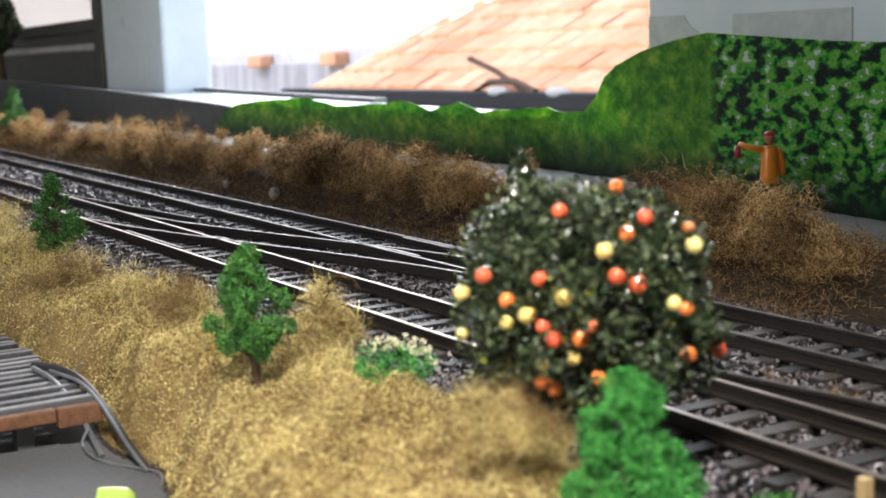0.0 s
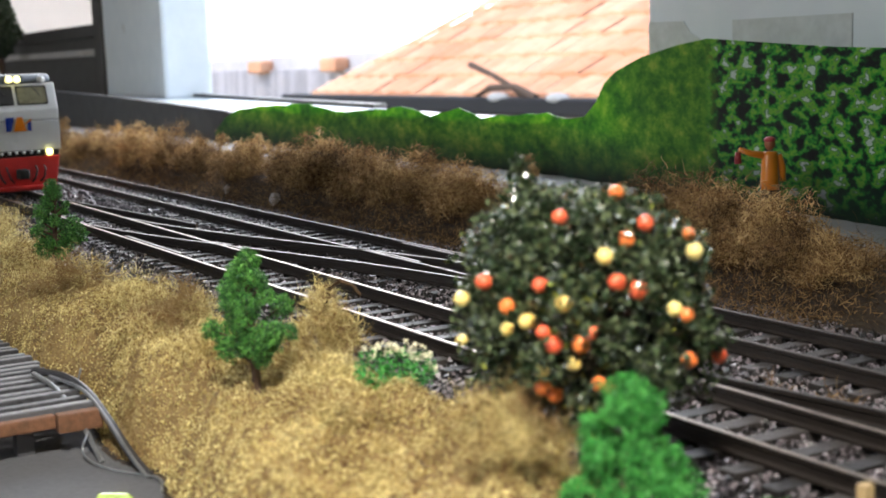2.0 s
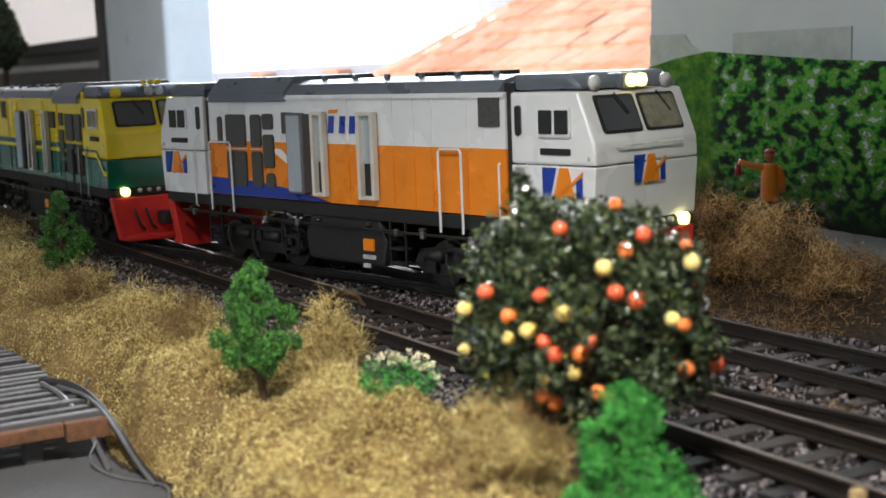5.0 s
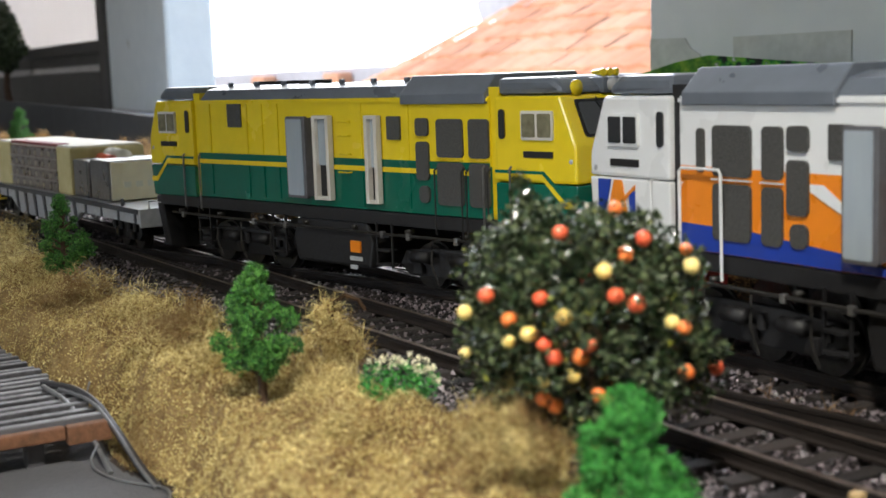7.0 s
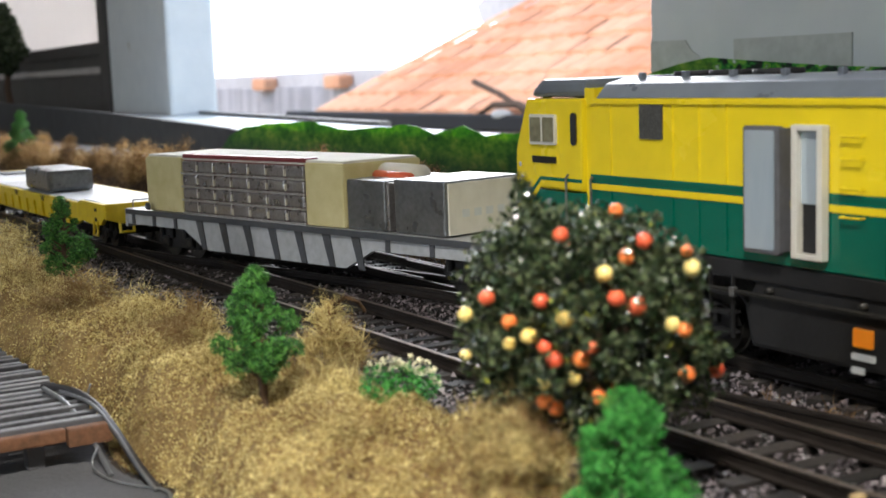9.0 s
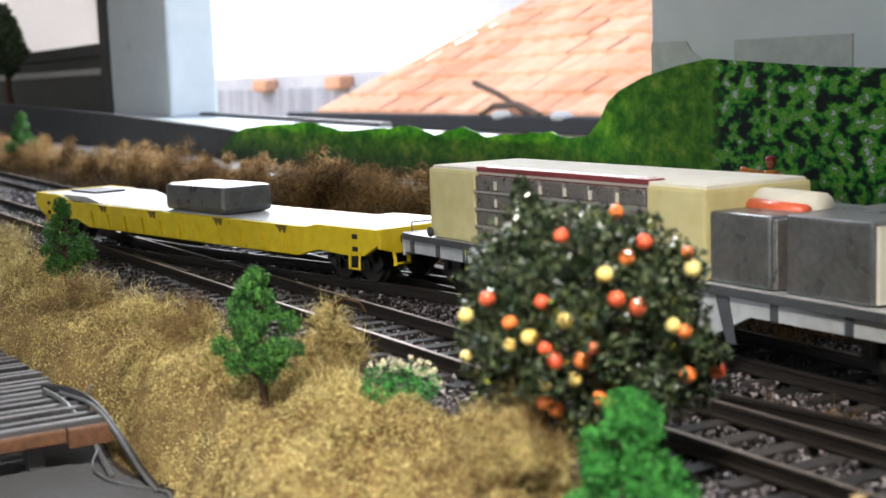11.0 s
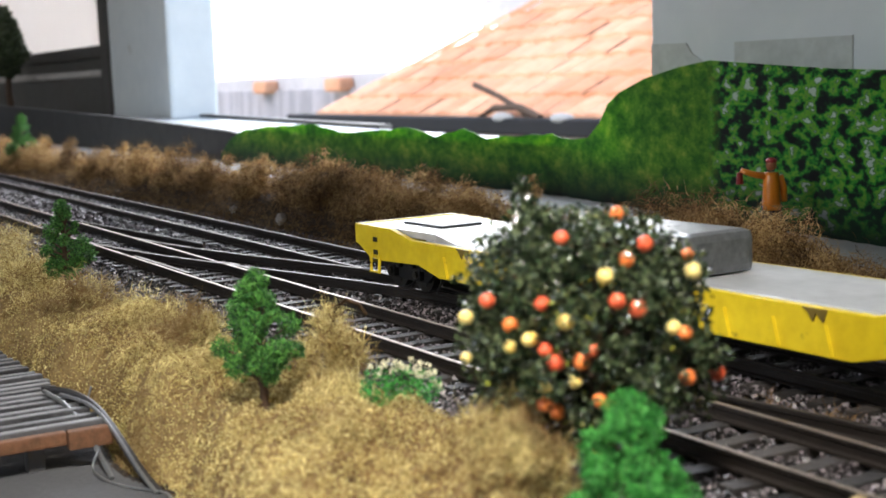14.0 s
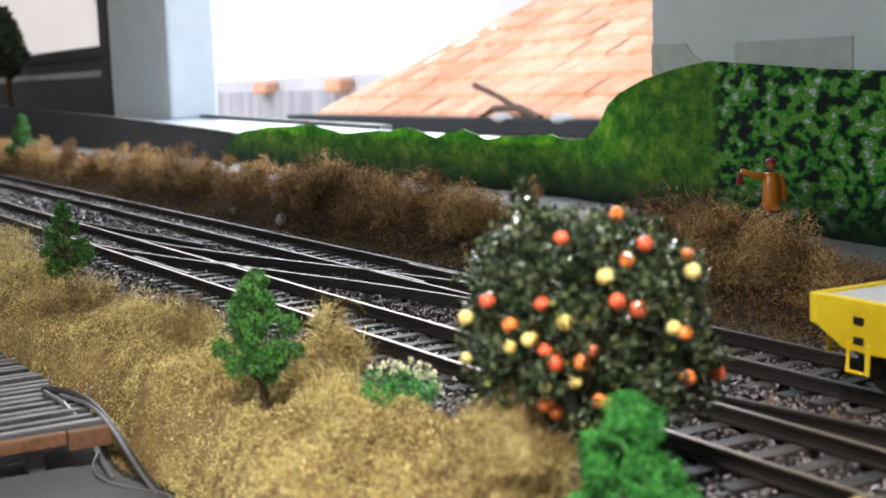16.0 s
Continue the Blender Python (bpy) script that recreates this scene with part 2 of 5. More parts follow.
def road_edge(x):
    return np.where(x < -0.20, 0.0655 + 0.002 * np.sin(x * 120) - 0.10 * np.clip(-0.235 - x, 0, 0.1), 0.0655 - 0.25 * np.clip(x + 0.20, 0, 1))


def turf_edge(x):
    return 0.1045 + 0.003 * np.sin(x * 60) + 0.0025 * np.sin(x * 143 + 1) - 0.06 * np.clip(-0.30 - x, 0, 0.3)


def height(x, y):
    """The ground: road, straw bank, track bed, brown bank, grey board beyond."""
    bed = -0.0050 + 0.0004 * wave(x, y, 240)
    bank = 0.0015 + 0.0025 * wave(x, y, 55, 1.0) + 0.0013 * wave(x, y, 160, 2.0) + 0.0009 * wave(x, y, 410, 0.7) + 0.0005 * wave(x, y, 1050, 1.9)
    z = bed + (bank - bed) * (1 - step(turf_edge(x) - 0.016, turf_edge(x), y))
    z = z + (-0.0145 - z) * (1 - step(road_edge(x) - 0.0005, road_edge(x) + 0.0105, y))
    ridge = 0.0105 + 0.003 * wave(x, y, 38, 0.4)
    ridge = ridge * (1 - 0.5 * step(-0.55, -0.95, x))
    ridge = ridge * (1 - step(-0.196, -0.176, x))
    z = z + ridge * step(0.192, 0.213, y) * (1 - step(0.222, 0.262, y))
    return z


# ---- the large structure ----
def build_ground():
    xs = np.concatenate([np.linspace(-1.75, -0.50, 160, endpoint=False), np.linspace(-0.50, -0.05, 300, endpoint=False), np.linspace(-0.05, 0.45, 40)])
    ys = np.concatenate([np.linspace(-0.40, 0.04, 24, endpoint=False), np.linspace(0.04, 0.078, 80, endpoint=False), np.linspace(0.078, 0.27, 150, endpoint=False), np.linspace(0.27, 0.36, 12)])
    X, Y = np.meshgrid(xs, ys, indexing="ij")
    Z = height(X, Y)
    nx, ny = X.shape
    verts = np.stack([X, Y, Z], -1).reshape(-1, 3)
    i = (np.arange(nx - 1)[:, None] * ny + np.arange(ny - 1)[None, :]).reshape(-1, 1)
    faces = i + np.array([[0, ny, ny + 1, 1]])
    ob = raw("ground", verts.tolist(), faces.tolist(), M["soil"])
    for k in ("straw_soil", "road", "board_grey", "bed"):
        ob.data.materials.append(M[k])
    cx, cy = verts[faces].mean(1)[:, 0], verts[faces].mean(1)[:, 1]
    # a thin line of dark soil paints the shade along the road edge
    idx = np.where(cy > 0.262, 3, np.where(cy < road_edge(cx) - 0.0002, 2, np.where((cy < turf_edge(cx) - 0.004) & (cy > road_edge(cx) + 0.0008), 1, np.where((cy > turf_edge(cx) - 0.004) & (cy < 0.198), 4, 0))))
    ob.data.polygons.foreach_set("material_index", idx.astype(np.int32))
    smooth(ob)
    return tagged(ob, "model landscape with grey road, straw bank and track bed", "ground", kind="structure")


build_ground()


def build_table():
    t = empty("layout_table")
    tagged(t, "plain wooden table that carries the model railway", "table")
    wood = material("table_wood", shades((0.30, 0.19, 0.10), 0.7, 1.3), 0.6, scale=9, stretch=(0.2, 1, 1), bump=0.1)
    box("tabletop", (-1.75, -0.40, -0.045), (0.45, 0.366, -0.020), wood, t, 0.002)
    for x in (-1.70, 0.34):
        for y in (-0.35, 0.26):
            box("leg", (x, y, -0.90), (x + 0.06, y + 0.06, -0.045), wood, t, 0.003)


build_table()


def structure(ob, label, category):
    return tagged(ob, label, category, kind="structure")


def build_room():
    w = M["wall_room"]
    structure(box("floor", (-2.6, -2.6, -1.0), (1.8, 0.5, -0.9), material("floor_tiles", shades((0.35, 0.30, 0.26)), 0.4, scale=5)), "plain brown tiled floor of the room", "floor")
    structure(box("ceiling", (-2.6, -2.6, 1.55), (1.8, 0.5, 1.65), w), "plain white ceiling", "ceiling")
    structure(box("wall_west", (-2.7, -2.6, -0.9), (-2.6, 0.5, 1.55), w), "plain plastered wall", "wall")
    structure(box("wall_east", (1.8, -2.6, -0.9), (1.9, 0.5, 1.55), w), "plain plastered wall", "wall")
    # unseen south wall, with an opening added for the fill light
    for lo, hi in (((-2.6, -2.7, -0.9), (-0.8, -2.6, 1.55)), ((0.4, -2.7, -0.9), (1.8, -2.6, 1.55)), ((-0.8, -2.7, -0.9), (0.4, -2.6, 0.12)), ((-0.8, -2.7, 1.12), (0.4, -2.6, 1.55))):
        structure(box("wall_south", lo, hi, w), "unseen plain plastered wall around an opening added for fill light", "wall")
    structure(box("wall_north", (-0.4455, 0.372, -0.9), (1.8, 0.50, 1.55), M["white_wall"], bevel=0.0015), "white painted wall beside the open window", "wall")
    structure(box("wall_below_window", (-2.6, 0.372, -0.9), (-0.4455, 0.50, 0.0035), M["white_wall"]), "white wall under the window", "wall")
    structure(box("wall_above_window", (-2.6, 0.40, 1.05), (-0.4455, 0.50, 1.55), M["white_wall"]), "white wall over the window", "wall")
    dusty = material("dusty_sill", [(0.36, 0.40, 0.42), (0.56, 0.61, 0.64)], 0.35, scale=22, bump=0.05)
    structure(prism("window_sill", [(-2.58, 0.004), (-2.58, 0.0330), (-1.29, 0.0195), (-0.90, 0.0140), (-0.447, 0.0085), (-0.447, 0.004)], 0.368, 0.478, dusty, bevel=0.001), "dusty light grey window sill", "window sill")
    structure(prism("sill_rail", [(-1.75, 0.0240), (-1.75, 0.0280), (-1.29, 0.0225), (-0.90, 0.0172), (-0.90, 0.0130), (-1.29, 0.0190)], 0.4785, 0.490, M["frame_dark"]), "dark rail on the back edge of the sill", "trim")
    # open window: white jamb post; beside it a dark frame with a frosted pane
    win = structure(empty("window_1"), "open window with white post and dark frame", "window")
    box("window_post", (-1.490, 0.448, 0.0175), (-1.292, 0.50, 1.05), M["white_wall"], win, 0.004, "chalky white wooden post")
    box("window_frame", (-1.524, 0.446, 0.0175), (-1.4915, 0.49, 1.05), M["frame_dark"], win, 0.003)
    box("window_frame", (-2.6, 0.450, 0.088), (-1.525, 0.49, 0.103), M["frame_dark"], win, 0.002)
    box("window_frame", (-2.6, 0.447, 0.0175), (-1.525, 0.49, 0.066), M["frame_dark"], win, 0.002)
    box("window_bead", (-2.6, 0.452, 0.0665), (-1.525, 0.488, 0.0745), material("grey_bead", shades((0.55, 0.52, 0.50)), 0.5, scale=30), win, 0.001)
    box("window_frame", (-2.6, 0.456, 0.075), (-1.525, 0.486, 0.0875), M["frame_dark"], win)
    box("pane", (-2.6, 0.466, 0.1035), (-1.525, 0.472, 1.05), M["frosted"], win, label="milky pane that glows with daylight").visible_shadow = False
    # shade and cord for the unseen lamp added over the near bank
    cl = empty("unseen_lamp")
    tagged(cl, "unseen round warm white lamp, added over the near bank", "lamp")
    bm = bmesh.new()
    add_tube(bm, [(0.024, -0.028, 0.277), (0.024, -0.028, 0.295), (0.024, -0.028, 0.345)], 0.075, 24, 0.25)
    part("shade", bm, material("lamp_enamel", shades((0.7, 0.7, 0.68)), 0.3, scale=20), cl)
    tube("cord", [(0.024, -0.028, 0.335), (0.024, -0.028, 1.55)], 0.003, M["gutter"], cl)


build_room()


def print_material():
    """Printed hedge on paper: mown green on one side, dark shrub with pale flecks on the other; daylight comes through it."""
    m = bpy.data.materials.new("printed_hedge_paper")
    m.use_nodes = True
    nt = m.node_tree
    add, link = nt.nodes.new, nt.links.new
    b = nt.nodes["Principled BSDF"]
    co = add("ShaderNodeTexCoord").outputs["Object"]

    def noise_ramp(scale, stops, detail=5, stretch=(1, 1, 1), rough=0.6):
        mp = add("ShaderNodeMapping")
        mp.inputs["Scale"].default_value = stretch
        link(co, mp.inputs[0])
        n = add("ShaderNodeTexNoise")
        n.inputs["Scale"].default_value, n.inputs["Detail"].default_value, n.inputs["Roughness"].default_value = scale, detail, rough
        link(mp.outputs[0], n.inputs["Vector"])
        r = add("ShaderNodeValToRGB")
        e = r.color_ramp.elements
        while len(e) < len(stops):
            e.new(0.5)
        for i, (pos, c) in enumerate(stops):
            e[i].position, e[i].color = pos, (*c, 1)
        link(n.outputs["Fac"], r.inputs[0])
        return r.outputs[0]

    def mixed(fac, a, c):
        mx = add("ShaderNodeMix")
        mx.data_type = "RGBA"
        link(fac, mx.inputs["Factor"])
        link(a, mx.inputs["A"])
        link(c, mx.inputs["B"])
        return mx.outputs["Result"]

    def span(axis, lo, hi):
        s = add("ShaderNodeSeparateXYZ")
        link(co, s.inputs[0])
        r = add("ShaderNodeMapRange")
        r.inputs["From Min"].default_value, r.inputs["From Max"].default_value = lo, hi
        link(s.outputs[axis], r.inputs["Value"])
        return r.outputs[0]

    grass = noise_ramp(85, [(0.30, (0.012, 0.07, 0.006)), (0.44, (0.05, 0.24, 0.015)), (0.55, (0.17, 0.42, 0.03)), (0.66, (0.44, 0.60, 0.07))], 8, (1, 1, 1.5), 0.75)
    shrub = noise_ramp(260, [(0.38, (0.002, 0.012, 0.010)), (0.45, (0.005, 0.06, 0.018)), (0.50, (0.04, 0.40, 0.045)), (0.57, (0.26, 0.62, 0.06)), (0.625, (0.10, 0.32, 0.10)), (0.655, (0.74, 0.85, 0.78))], 3, (0.6, 0.6, 1.0), 0.5)
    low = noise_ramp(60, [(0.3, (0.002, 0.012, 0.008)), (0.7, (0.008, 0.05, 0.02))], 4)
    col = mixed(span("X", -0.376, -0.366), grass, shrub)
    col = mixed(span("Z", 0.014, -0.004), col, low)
    link(col, b.inputs["Base Color"])
    b.inputs["Roughness"].default_value = 0.45
    tr = add("ShaderNodeBsdfTranslucent")
    link(col, tr.inputs["Color"])
    sh = add("ShaderNodeMixShader")
    sh.inputs[0].default_value = 0.5
    link(b.outputs[0], sh.inputs[1])
    link(tr.outputs[0], sh.inputs[2])
    link(sh.outputs[0], nt.nodes["Material Output"].inputs["Surface"])
    return m


def build_backdrop():
    # wavy hedge to the hill, cut out by hand from stiff paper
    top = [(-0.932, 0.000), (-0.910, 0.0130), (-0.886, 0.0190), (-0.835, 0.0226), (-0.766, 0.0247), (-0.730, 0.0206), (-0.695, 0.0218), (-0.664, 0.0228), (-0.644, 0.0251),
           (-0.613, 0.0206), (-0.5835, 0.0248), (-0.562, 0.0208), (-0.521, 0.0231), (-0.505, 0.0240), (-0.489, 0.0211), (-0.4765, 0.0227), (-0.468, 0.0292),
           (-0.4616, 0.0380), (-0.4535, 0.0429), (-0.436, 0.0488), (-0.414, 0.0530), (-0.396, 0.0552), (-0.375, 0.0536), (-0.352, 0.0519), (-0.330, 0.0504), (-0.308, 0.0495), (0.30, 0.045)]
    # finer, slightly ragged scissor line
    fine = []
    for (ax, az), (bx, bz) in zip(top, top[1:]):
        n = max(1, int(abs(bx - ax) / 0.008))
        for k in range(n):
            u = k / n
            r = 0.0006 if bx < -0.47 else 0.0
            fine.append((ax + (bx - ax) * u, az + (bz - az) * u + random.uniform(-r, r)))
    fine.append(top[-1])
    # the paper bends away from the wall on its free side
    bm = bmesh.new()
    cols = []
    for x, z in fine:
        y = 0.360
        for _ in range(6):
            y = 0.360 - 0.16 * max(0.0, x * y / 0.360 + 0.50)
            y = max(y, 0.300)
        k = y / 0.360
        zt = 0.0526 + (z - 0.0526) * k
        cols.append([bm.verts.new((x * k, y + d, h)) for d in (0.0, 0.0006) for h in (-0.012, zt)])
    for a, b in zip(cols, cols[1:]):
        bm.faces.new((a[0], b[0], b[1], a[1]))
        bm.faces.new((b[2], a[2], a[3], b[3]))
        bm.faces.new((a[1], b[1], b[3], a[3]))
    for c, flip in ((cols[0], 1), (cols[-1], -1)):
        bm.faces.new([c[0], c[1], c[3], c[2]][::flip])
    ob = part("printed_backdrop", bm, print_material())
    tagged(ob, "cut-out paper backdrop printed with green hedge and shrubs", "backdrop", kind="structure")
    # raised out of sight behind the hedge to block window light through the paper
    back = prism("back_board", [(-1.75, -0.03), (-1.75, 0.0375), (-1.20, 0.0265), (-0.92, 0.0180), (-0.90, 0.0165), (-0.86, 0.0195), (-0.48, 0.0195), (0.42, 0.0165), (0.42, -0.03)], 0.3612, 0.3675, M["black_board"], bevel=0.0008)
    tagged(back, "black painted board along the back of the layout", "board", kind="structure")
    # strips of tape on the wall
    t1 = box("tape_strip", (-0.3935, 0.3712, 0.046), (-0.333, 0.3719, 0.0622), M["tape"])
    t2 = prism("tape_strip", [(-0.4445, 0.0400), (-0.4445, 0.0632), (-0.4225, 0.0629), (-0.419, 0.0585), (-0.413, 0.0555), (-0.413, 0.0400)], 0.3712, 0.3719, M["tape"])
    for t in (t1, t2):
        tagged(t, "strip of dull grey tape on the white wall", "tape", "tape strips")


build_backdrop()


def add_tile(bm, x, y, z, w, l, rise):
    """One curved roof tile that laps over the row below."""
    n = 4
    rows = []
    for yy, zz in ((y, z), (y + l, z + l * rise - 0.016)):
        rows.append([bm.verts.new((x + w * k / n, yy, zz + 0.009 * math.sin(math.pi * k / n))) for k in range(n + 1)])
        if yy == y:
            rows.append([bm.verts.new((x + w * k / n, yy, zz + 0.009 * math.sin(math.pi * k / n) - 0.034)) for k in range(n + 1)])
    for k in range(n):
        bm.faces.new((rows[0][k], rows[0][k + 1], rows[2][k + 1], rows[2][k]))
        bm.faces.new((rows[1][k], rows[1][k + 1], rows[0][k + 1], rows[0][k]))


def build_outside():
    haze = raw("sky_backdrop", [(-260, 70, -30), (60, 70, -30), (60, 70, 60), (-260, 70, 60)], [(3, 2, 1, 0)], glow("bright_overcast_haze", (1.0, 1.0, 1.0), 1.2))
    tagged(haze, "plain bright overcast sky in the distance", "sky", kind="structure")
    structure(raw("outside_ground", [(-90, 0.6, -3.2), (20, 0.6, -3.2), (20, 90, -3.2), (-90, 90, -3.2)], [(0, 1, 2, 3)], material("yard", shades((0.2, 0.19, 0.17)), 0.9, scale=0.5)), "plain yard far below", "ground")
    house = empty("house")
    tagged(house, "neighbouring house with a terracotta tiled hip roof", "house")
    box("wall", (-5.0, 2.75, -3.2), (-1.0, 6.2, -0.12), M["wall_room"], house)
    bm = bmesh.new()
    rise = 0.577
    for r in range(17):
        y = 2.5 + r * 0.115
        hip = -5.30 + (y - 2.5) * 0.78
        x = hip + random.uniform(-0.02, 0.01)
        while x < -2.4:
            add_tile(bm, x, y, -0.105 + (y - 2.5) * rise + 0.02 + random.uniform(-0.003, 0.003), 0.112, 0.13, rise)
            x += 0.115
    tagged(part("roof", bm, M["tile"], house, "sunlit terracotta tiles in rows"), kind="stuff")
    deck = bmesh.new()
    vs = [deck.verts.new(c) for c in ((-5.30, 2.5, -0.12), (-1.0, 2.5, -0.12), (-1.0, 4.5, 1.02), (-3.75, 4.5, 1.02))]
    deck.faces.new(vs)
    vs = [deck.verts.new(c) for c in ((-5.30, 2.5, -0.12), (-3.75, 4.5, 1.02), (-5.30, 6.5, -0.12))]
    deck.faces.new(vs)
    part("roof_deck", deck, M["tile"], house)
    box("gutter", (-5.44, 2.42, -0.150), (-1.0, 2.50, -0.092), M["gutter"], house, 0.01, "black rain gutter")
    # a fallen branch with two pale husks on the gutter
    br = empty("branch")
    tagged(br, "dry curved branch with pale husks lying on the gutter", "branch")
    tube("twig", [(-3.87, 2.44, 0.02), (-3.72, 2.44, -0.02), (-3.62, 2.44, -0.055), (-3.55, 2.45, -0.10)], 0.011, M["bark"], br, 8, 0.8)
    tube("twig", [(-3.86, 2.44, -0.10), (-3.75, 2.44, -0.060), (-3.60, 2.44, -0.056), (-3.48, 2.44, -0.09)], 0.012, M["bark"], br, 8)
    for x in (-3.70, -3.36):
        bm = add_ball(bmesh.new(), (x, 2.44, -0.092), 0.034, 2, (1.7, 0.8, 0.55))
        part("husk", bm, M["wall_room"], br)
    third = empty("house")
    tagged(third, "far grey gable roof behind the tiled house", "house")
    prism("roof", [(-12.6, 0.80), (-12.2, 0.98), (-10.6, 0.98), (-10.2, 0.55), (-12.5, 0.60)], 8.0, 9.5, M["tile_grey"], third)
    box("wall", (-12.2, 8.1, -3.2), (-10.5, 9.4, 0.60), M["wall_room"], third)
    far = empty("house")
    tagged(far, "distant house with weathered grey ribbed roof", "house")
    box("wall", (-19.0, 6.4, -3.2), (-11.6, 9.0, -0.5), M["wall_room"], far)
    bm = bmesh.new()
    add_prism(bm, [(-19.0, -0.62), (-19.0, 0.10), (-13.3, 0.135), (-12.0, 0.13), (-11.35, 0.02), (-12.6, -0.62)], 6.9, 7.0)
    part("roof", bm, M["tile_grey"], far)
    bm = bmesh.new()
    for k in range(64):
        x = -18.9 + k * 0.1
        add_prism(bm, [(x, -0.60), (x + 0.045, -0.60), (x + 0.10, -0.05), (x + 0.055, -0.05)], 6.84, 6.90)
    tagged(part("roof_rib", bm, M["tile_grey"], far), kind="stuff")
    for x, z in ((-18.4, 0.0), (-16.1, 0.01), (-13.95, 0.02)):
        box("ridge_cap", (x, 6.7, z - 0.10), (x + 0.42, 6.9, z + 0.06), M["tile"], far, 0.04, "orange clay cap")


build_outside()


# ---- tracks ----
def sweep_rail(name, pts, parent, rusty=False, head="rail"):
    """A rail with foot, web and head along a line of (x, y)."""
    prof = [(-0.0011, -0.0026), (0.0011, -0.0026), (0.0011, -0.0023), (0.0003, -0.0020), (0.0003, -0.0009), (0.00055, -0.0007), (0.00055, -0.0001), (0.0004, 0.0),
            (-0.0004, 0.0), (-0.00055, -0.0001), (-0.00055, -0.0007), (-0.0003, -0.0009), (-0.0003, -0.0020), (-0.0011, -0.0023)]
    bm = bmesh.new()
    rings = []
    for i, (x, y) in enumerate(pts):
        a, b = pts[max(0, i - 1)], pts[min(len(pts) - 1, i + 1)]
        d = Vector((b[0] - a[0], b[1] - a[1])).normalized()
        rings.append([bm.verts.new((x - d.y * o, y + d.x * o, z)) for o, z in prof])
    n = len(prof)
    for a, b in zip(rings, rings[1:]):
        for j in range(n):
            f = bm.faces.new((a[j], b[j], b[(j + 1) % n], a[(j + 1) % n]))
            f.material_index = 0 if j in (6, 7, 8) and not rusty else 1
    bm.faces.new(rings[0])
    bm.faces.new(rings[-1][::-1])
    ob = part(name, bm, M[head], parent)
    ob.data.materials.append(M["rail_rust"])
    return ob


def line(fn, a, b, off, n=60):
    return [(x, float(fn(x)) + off) for x in np.linspace(a, b, n)]


def build_tracks():
    near = empty("railway_track")
    tagged(near, "model railway track with bright worn rails on dark sleepers", "railway track", "tracks")
    far = empty("railway_track")
    tagged(far, "model railway track beyond the near one, on dark ballast", "railway track", "tracks")
    cross = empty("crossover_track")
    tagged(cross, "crossover track with frogs joining both railway tracks", "railway track")
    h = GAUGE / 2
    near_line = lambda x: Y_NEAR + 0 * x
    for o in (-h, h):
        sweep_rail("rail", line(near_line, -1.40, 0.05, o), near)
        sweep_rail("rail", line(far_line, -1.40, 0.05, o), far, head="rail_dull")
        sweep_rail("rail", line(route, -0.452, -0.228, o * 0.98), cross, head="rail_dull")
    sweep_rail("check_rail", line(near_line, -0.402, -0.352, -h + 0.0017, 8), cross, head="rail_dull")
    sweep_rail("check_rail", line(far_line, -0.325, -0.280, h - 0.0017, 8), cross, head="rail_dull")
    sweep_rail("check_rail", [(-0.560, 0.1395), (-0.531, 0.1405), (-0.49, 0.1445), (-0.442, 0.1495), (-0.414, 0.1520)], cross, True)
    sweep_rail("wing_rail", [(-0.372, 0.1385), (-0.362, 0.1410), (-0.345, 0.1412)], cross, head="rail_dull")
    sweep_rail("wing_rail", [(-0.322, 0.1655), (-0.305, 0.1672), (-0.292, 0.1668)], cross, head="rail_dull")
    sweep_rail("check_rail", [(-0.165, 0.1412), (-0.154, 0.1435), (-0.132, 0.1467), (-0.10, 0.1500), (-0.05, 0.1545)], near, True)
    bm = add_box(bmesh.new(), (-0.0016, -0.0145, -0.0052), (0.0016, 0.0145, -0.0026), 0.0002)
    me = bpy.data.meshes.new("sleeper")
    bm.to_mesh(me)
    bm.free()
    me.materials.append(M["sleeper"])
    # chairs that hold the rails
    for thing, fn, a, b in ((near, near_line, -1.05, 0.0), (far, far_line, -1.05, 0.0), (cross, route, -0.41, -0.26)):
        x = a
        while x < b:
            s = new("sleeper", me)
            s.parent = thing
            slope = (float(fn(x + 0.001)) - float(fn(x - 0.001))) / 0.002
            s.matrix_basis = pose(x, float(fn(x)) + random.uniform(-0.0003, 0.0003), random.uniform(-0.0002, 0.0001) - (0.0004 if thing is cross else 0), 0, 0, math.degrees(math.atan(slope)) + random.uniform(-1, 1))
            x += 0.0079
    n = 95000
    x = -0.06 - 0.9 * RNG.random(n) ** 1.5
    y = RNG.uniform(0.098, 0.198, n)
    r = RNG.uniform(0.00030, 0.00062, n) * (1 + 0.5 * step(-0.35, -0.6, x))
    dn, df = np.abs(np.abs(y - Y_NEAR) - h), np.abs(np.abs(y - far_line(x)) - h)
    keep = (np.minimum(dn, df) > 0.0010) & (y > turf_edge(x) - 0.002)
    inside = (np.abs(y - Y_NEAR) < 0.0150) | (np.abs(y - far_line(x)) < 0.0150)
    z = np.where(inside, -0.0033, -0.0034) + RNG.uniform(-0.0010, 0.0005, n) + 0.0006 * step(-0.24, -0.34, x) * RNG.random(n)
    keep &= ~(inside & (np.abs((x + 1.05) % 0.0079 - 0.0) < 0.0013)) & ~(inside & (np.abs((x + 1.05) % 0.0079 - 0.0079) < 0.0013))
    P, r = np.stack([x, y, z], 1)[keep], r[keep]
    n = len(P)
    dirs = np.array([[1, 1, 1], [1, -1, -1], [-1, 1, -1], [-1, -1, 1]], float) * 0.75
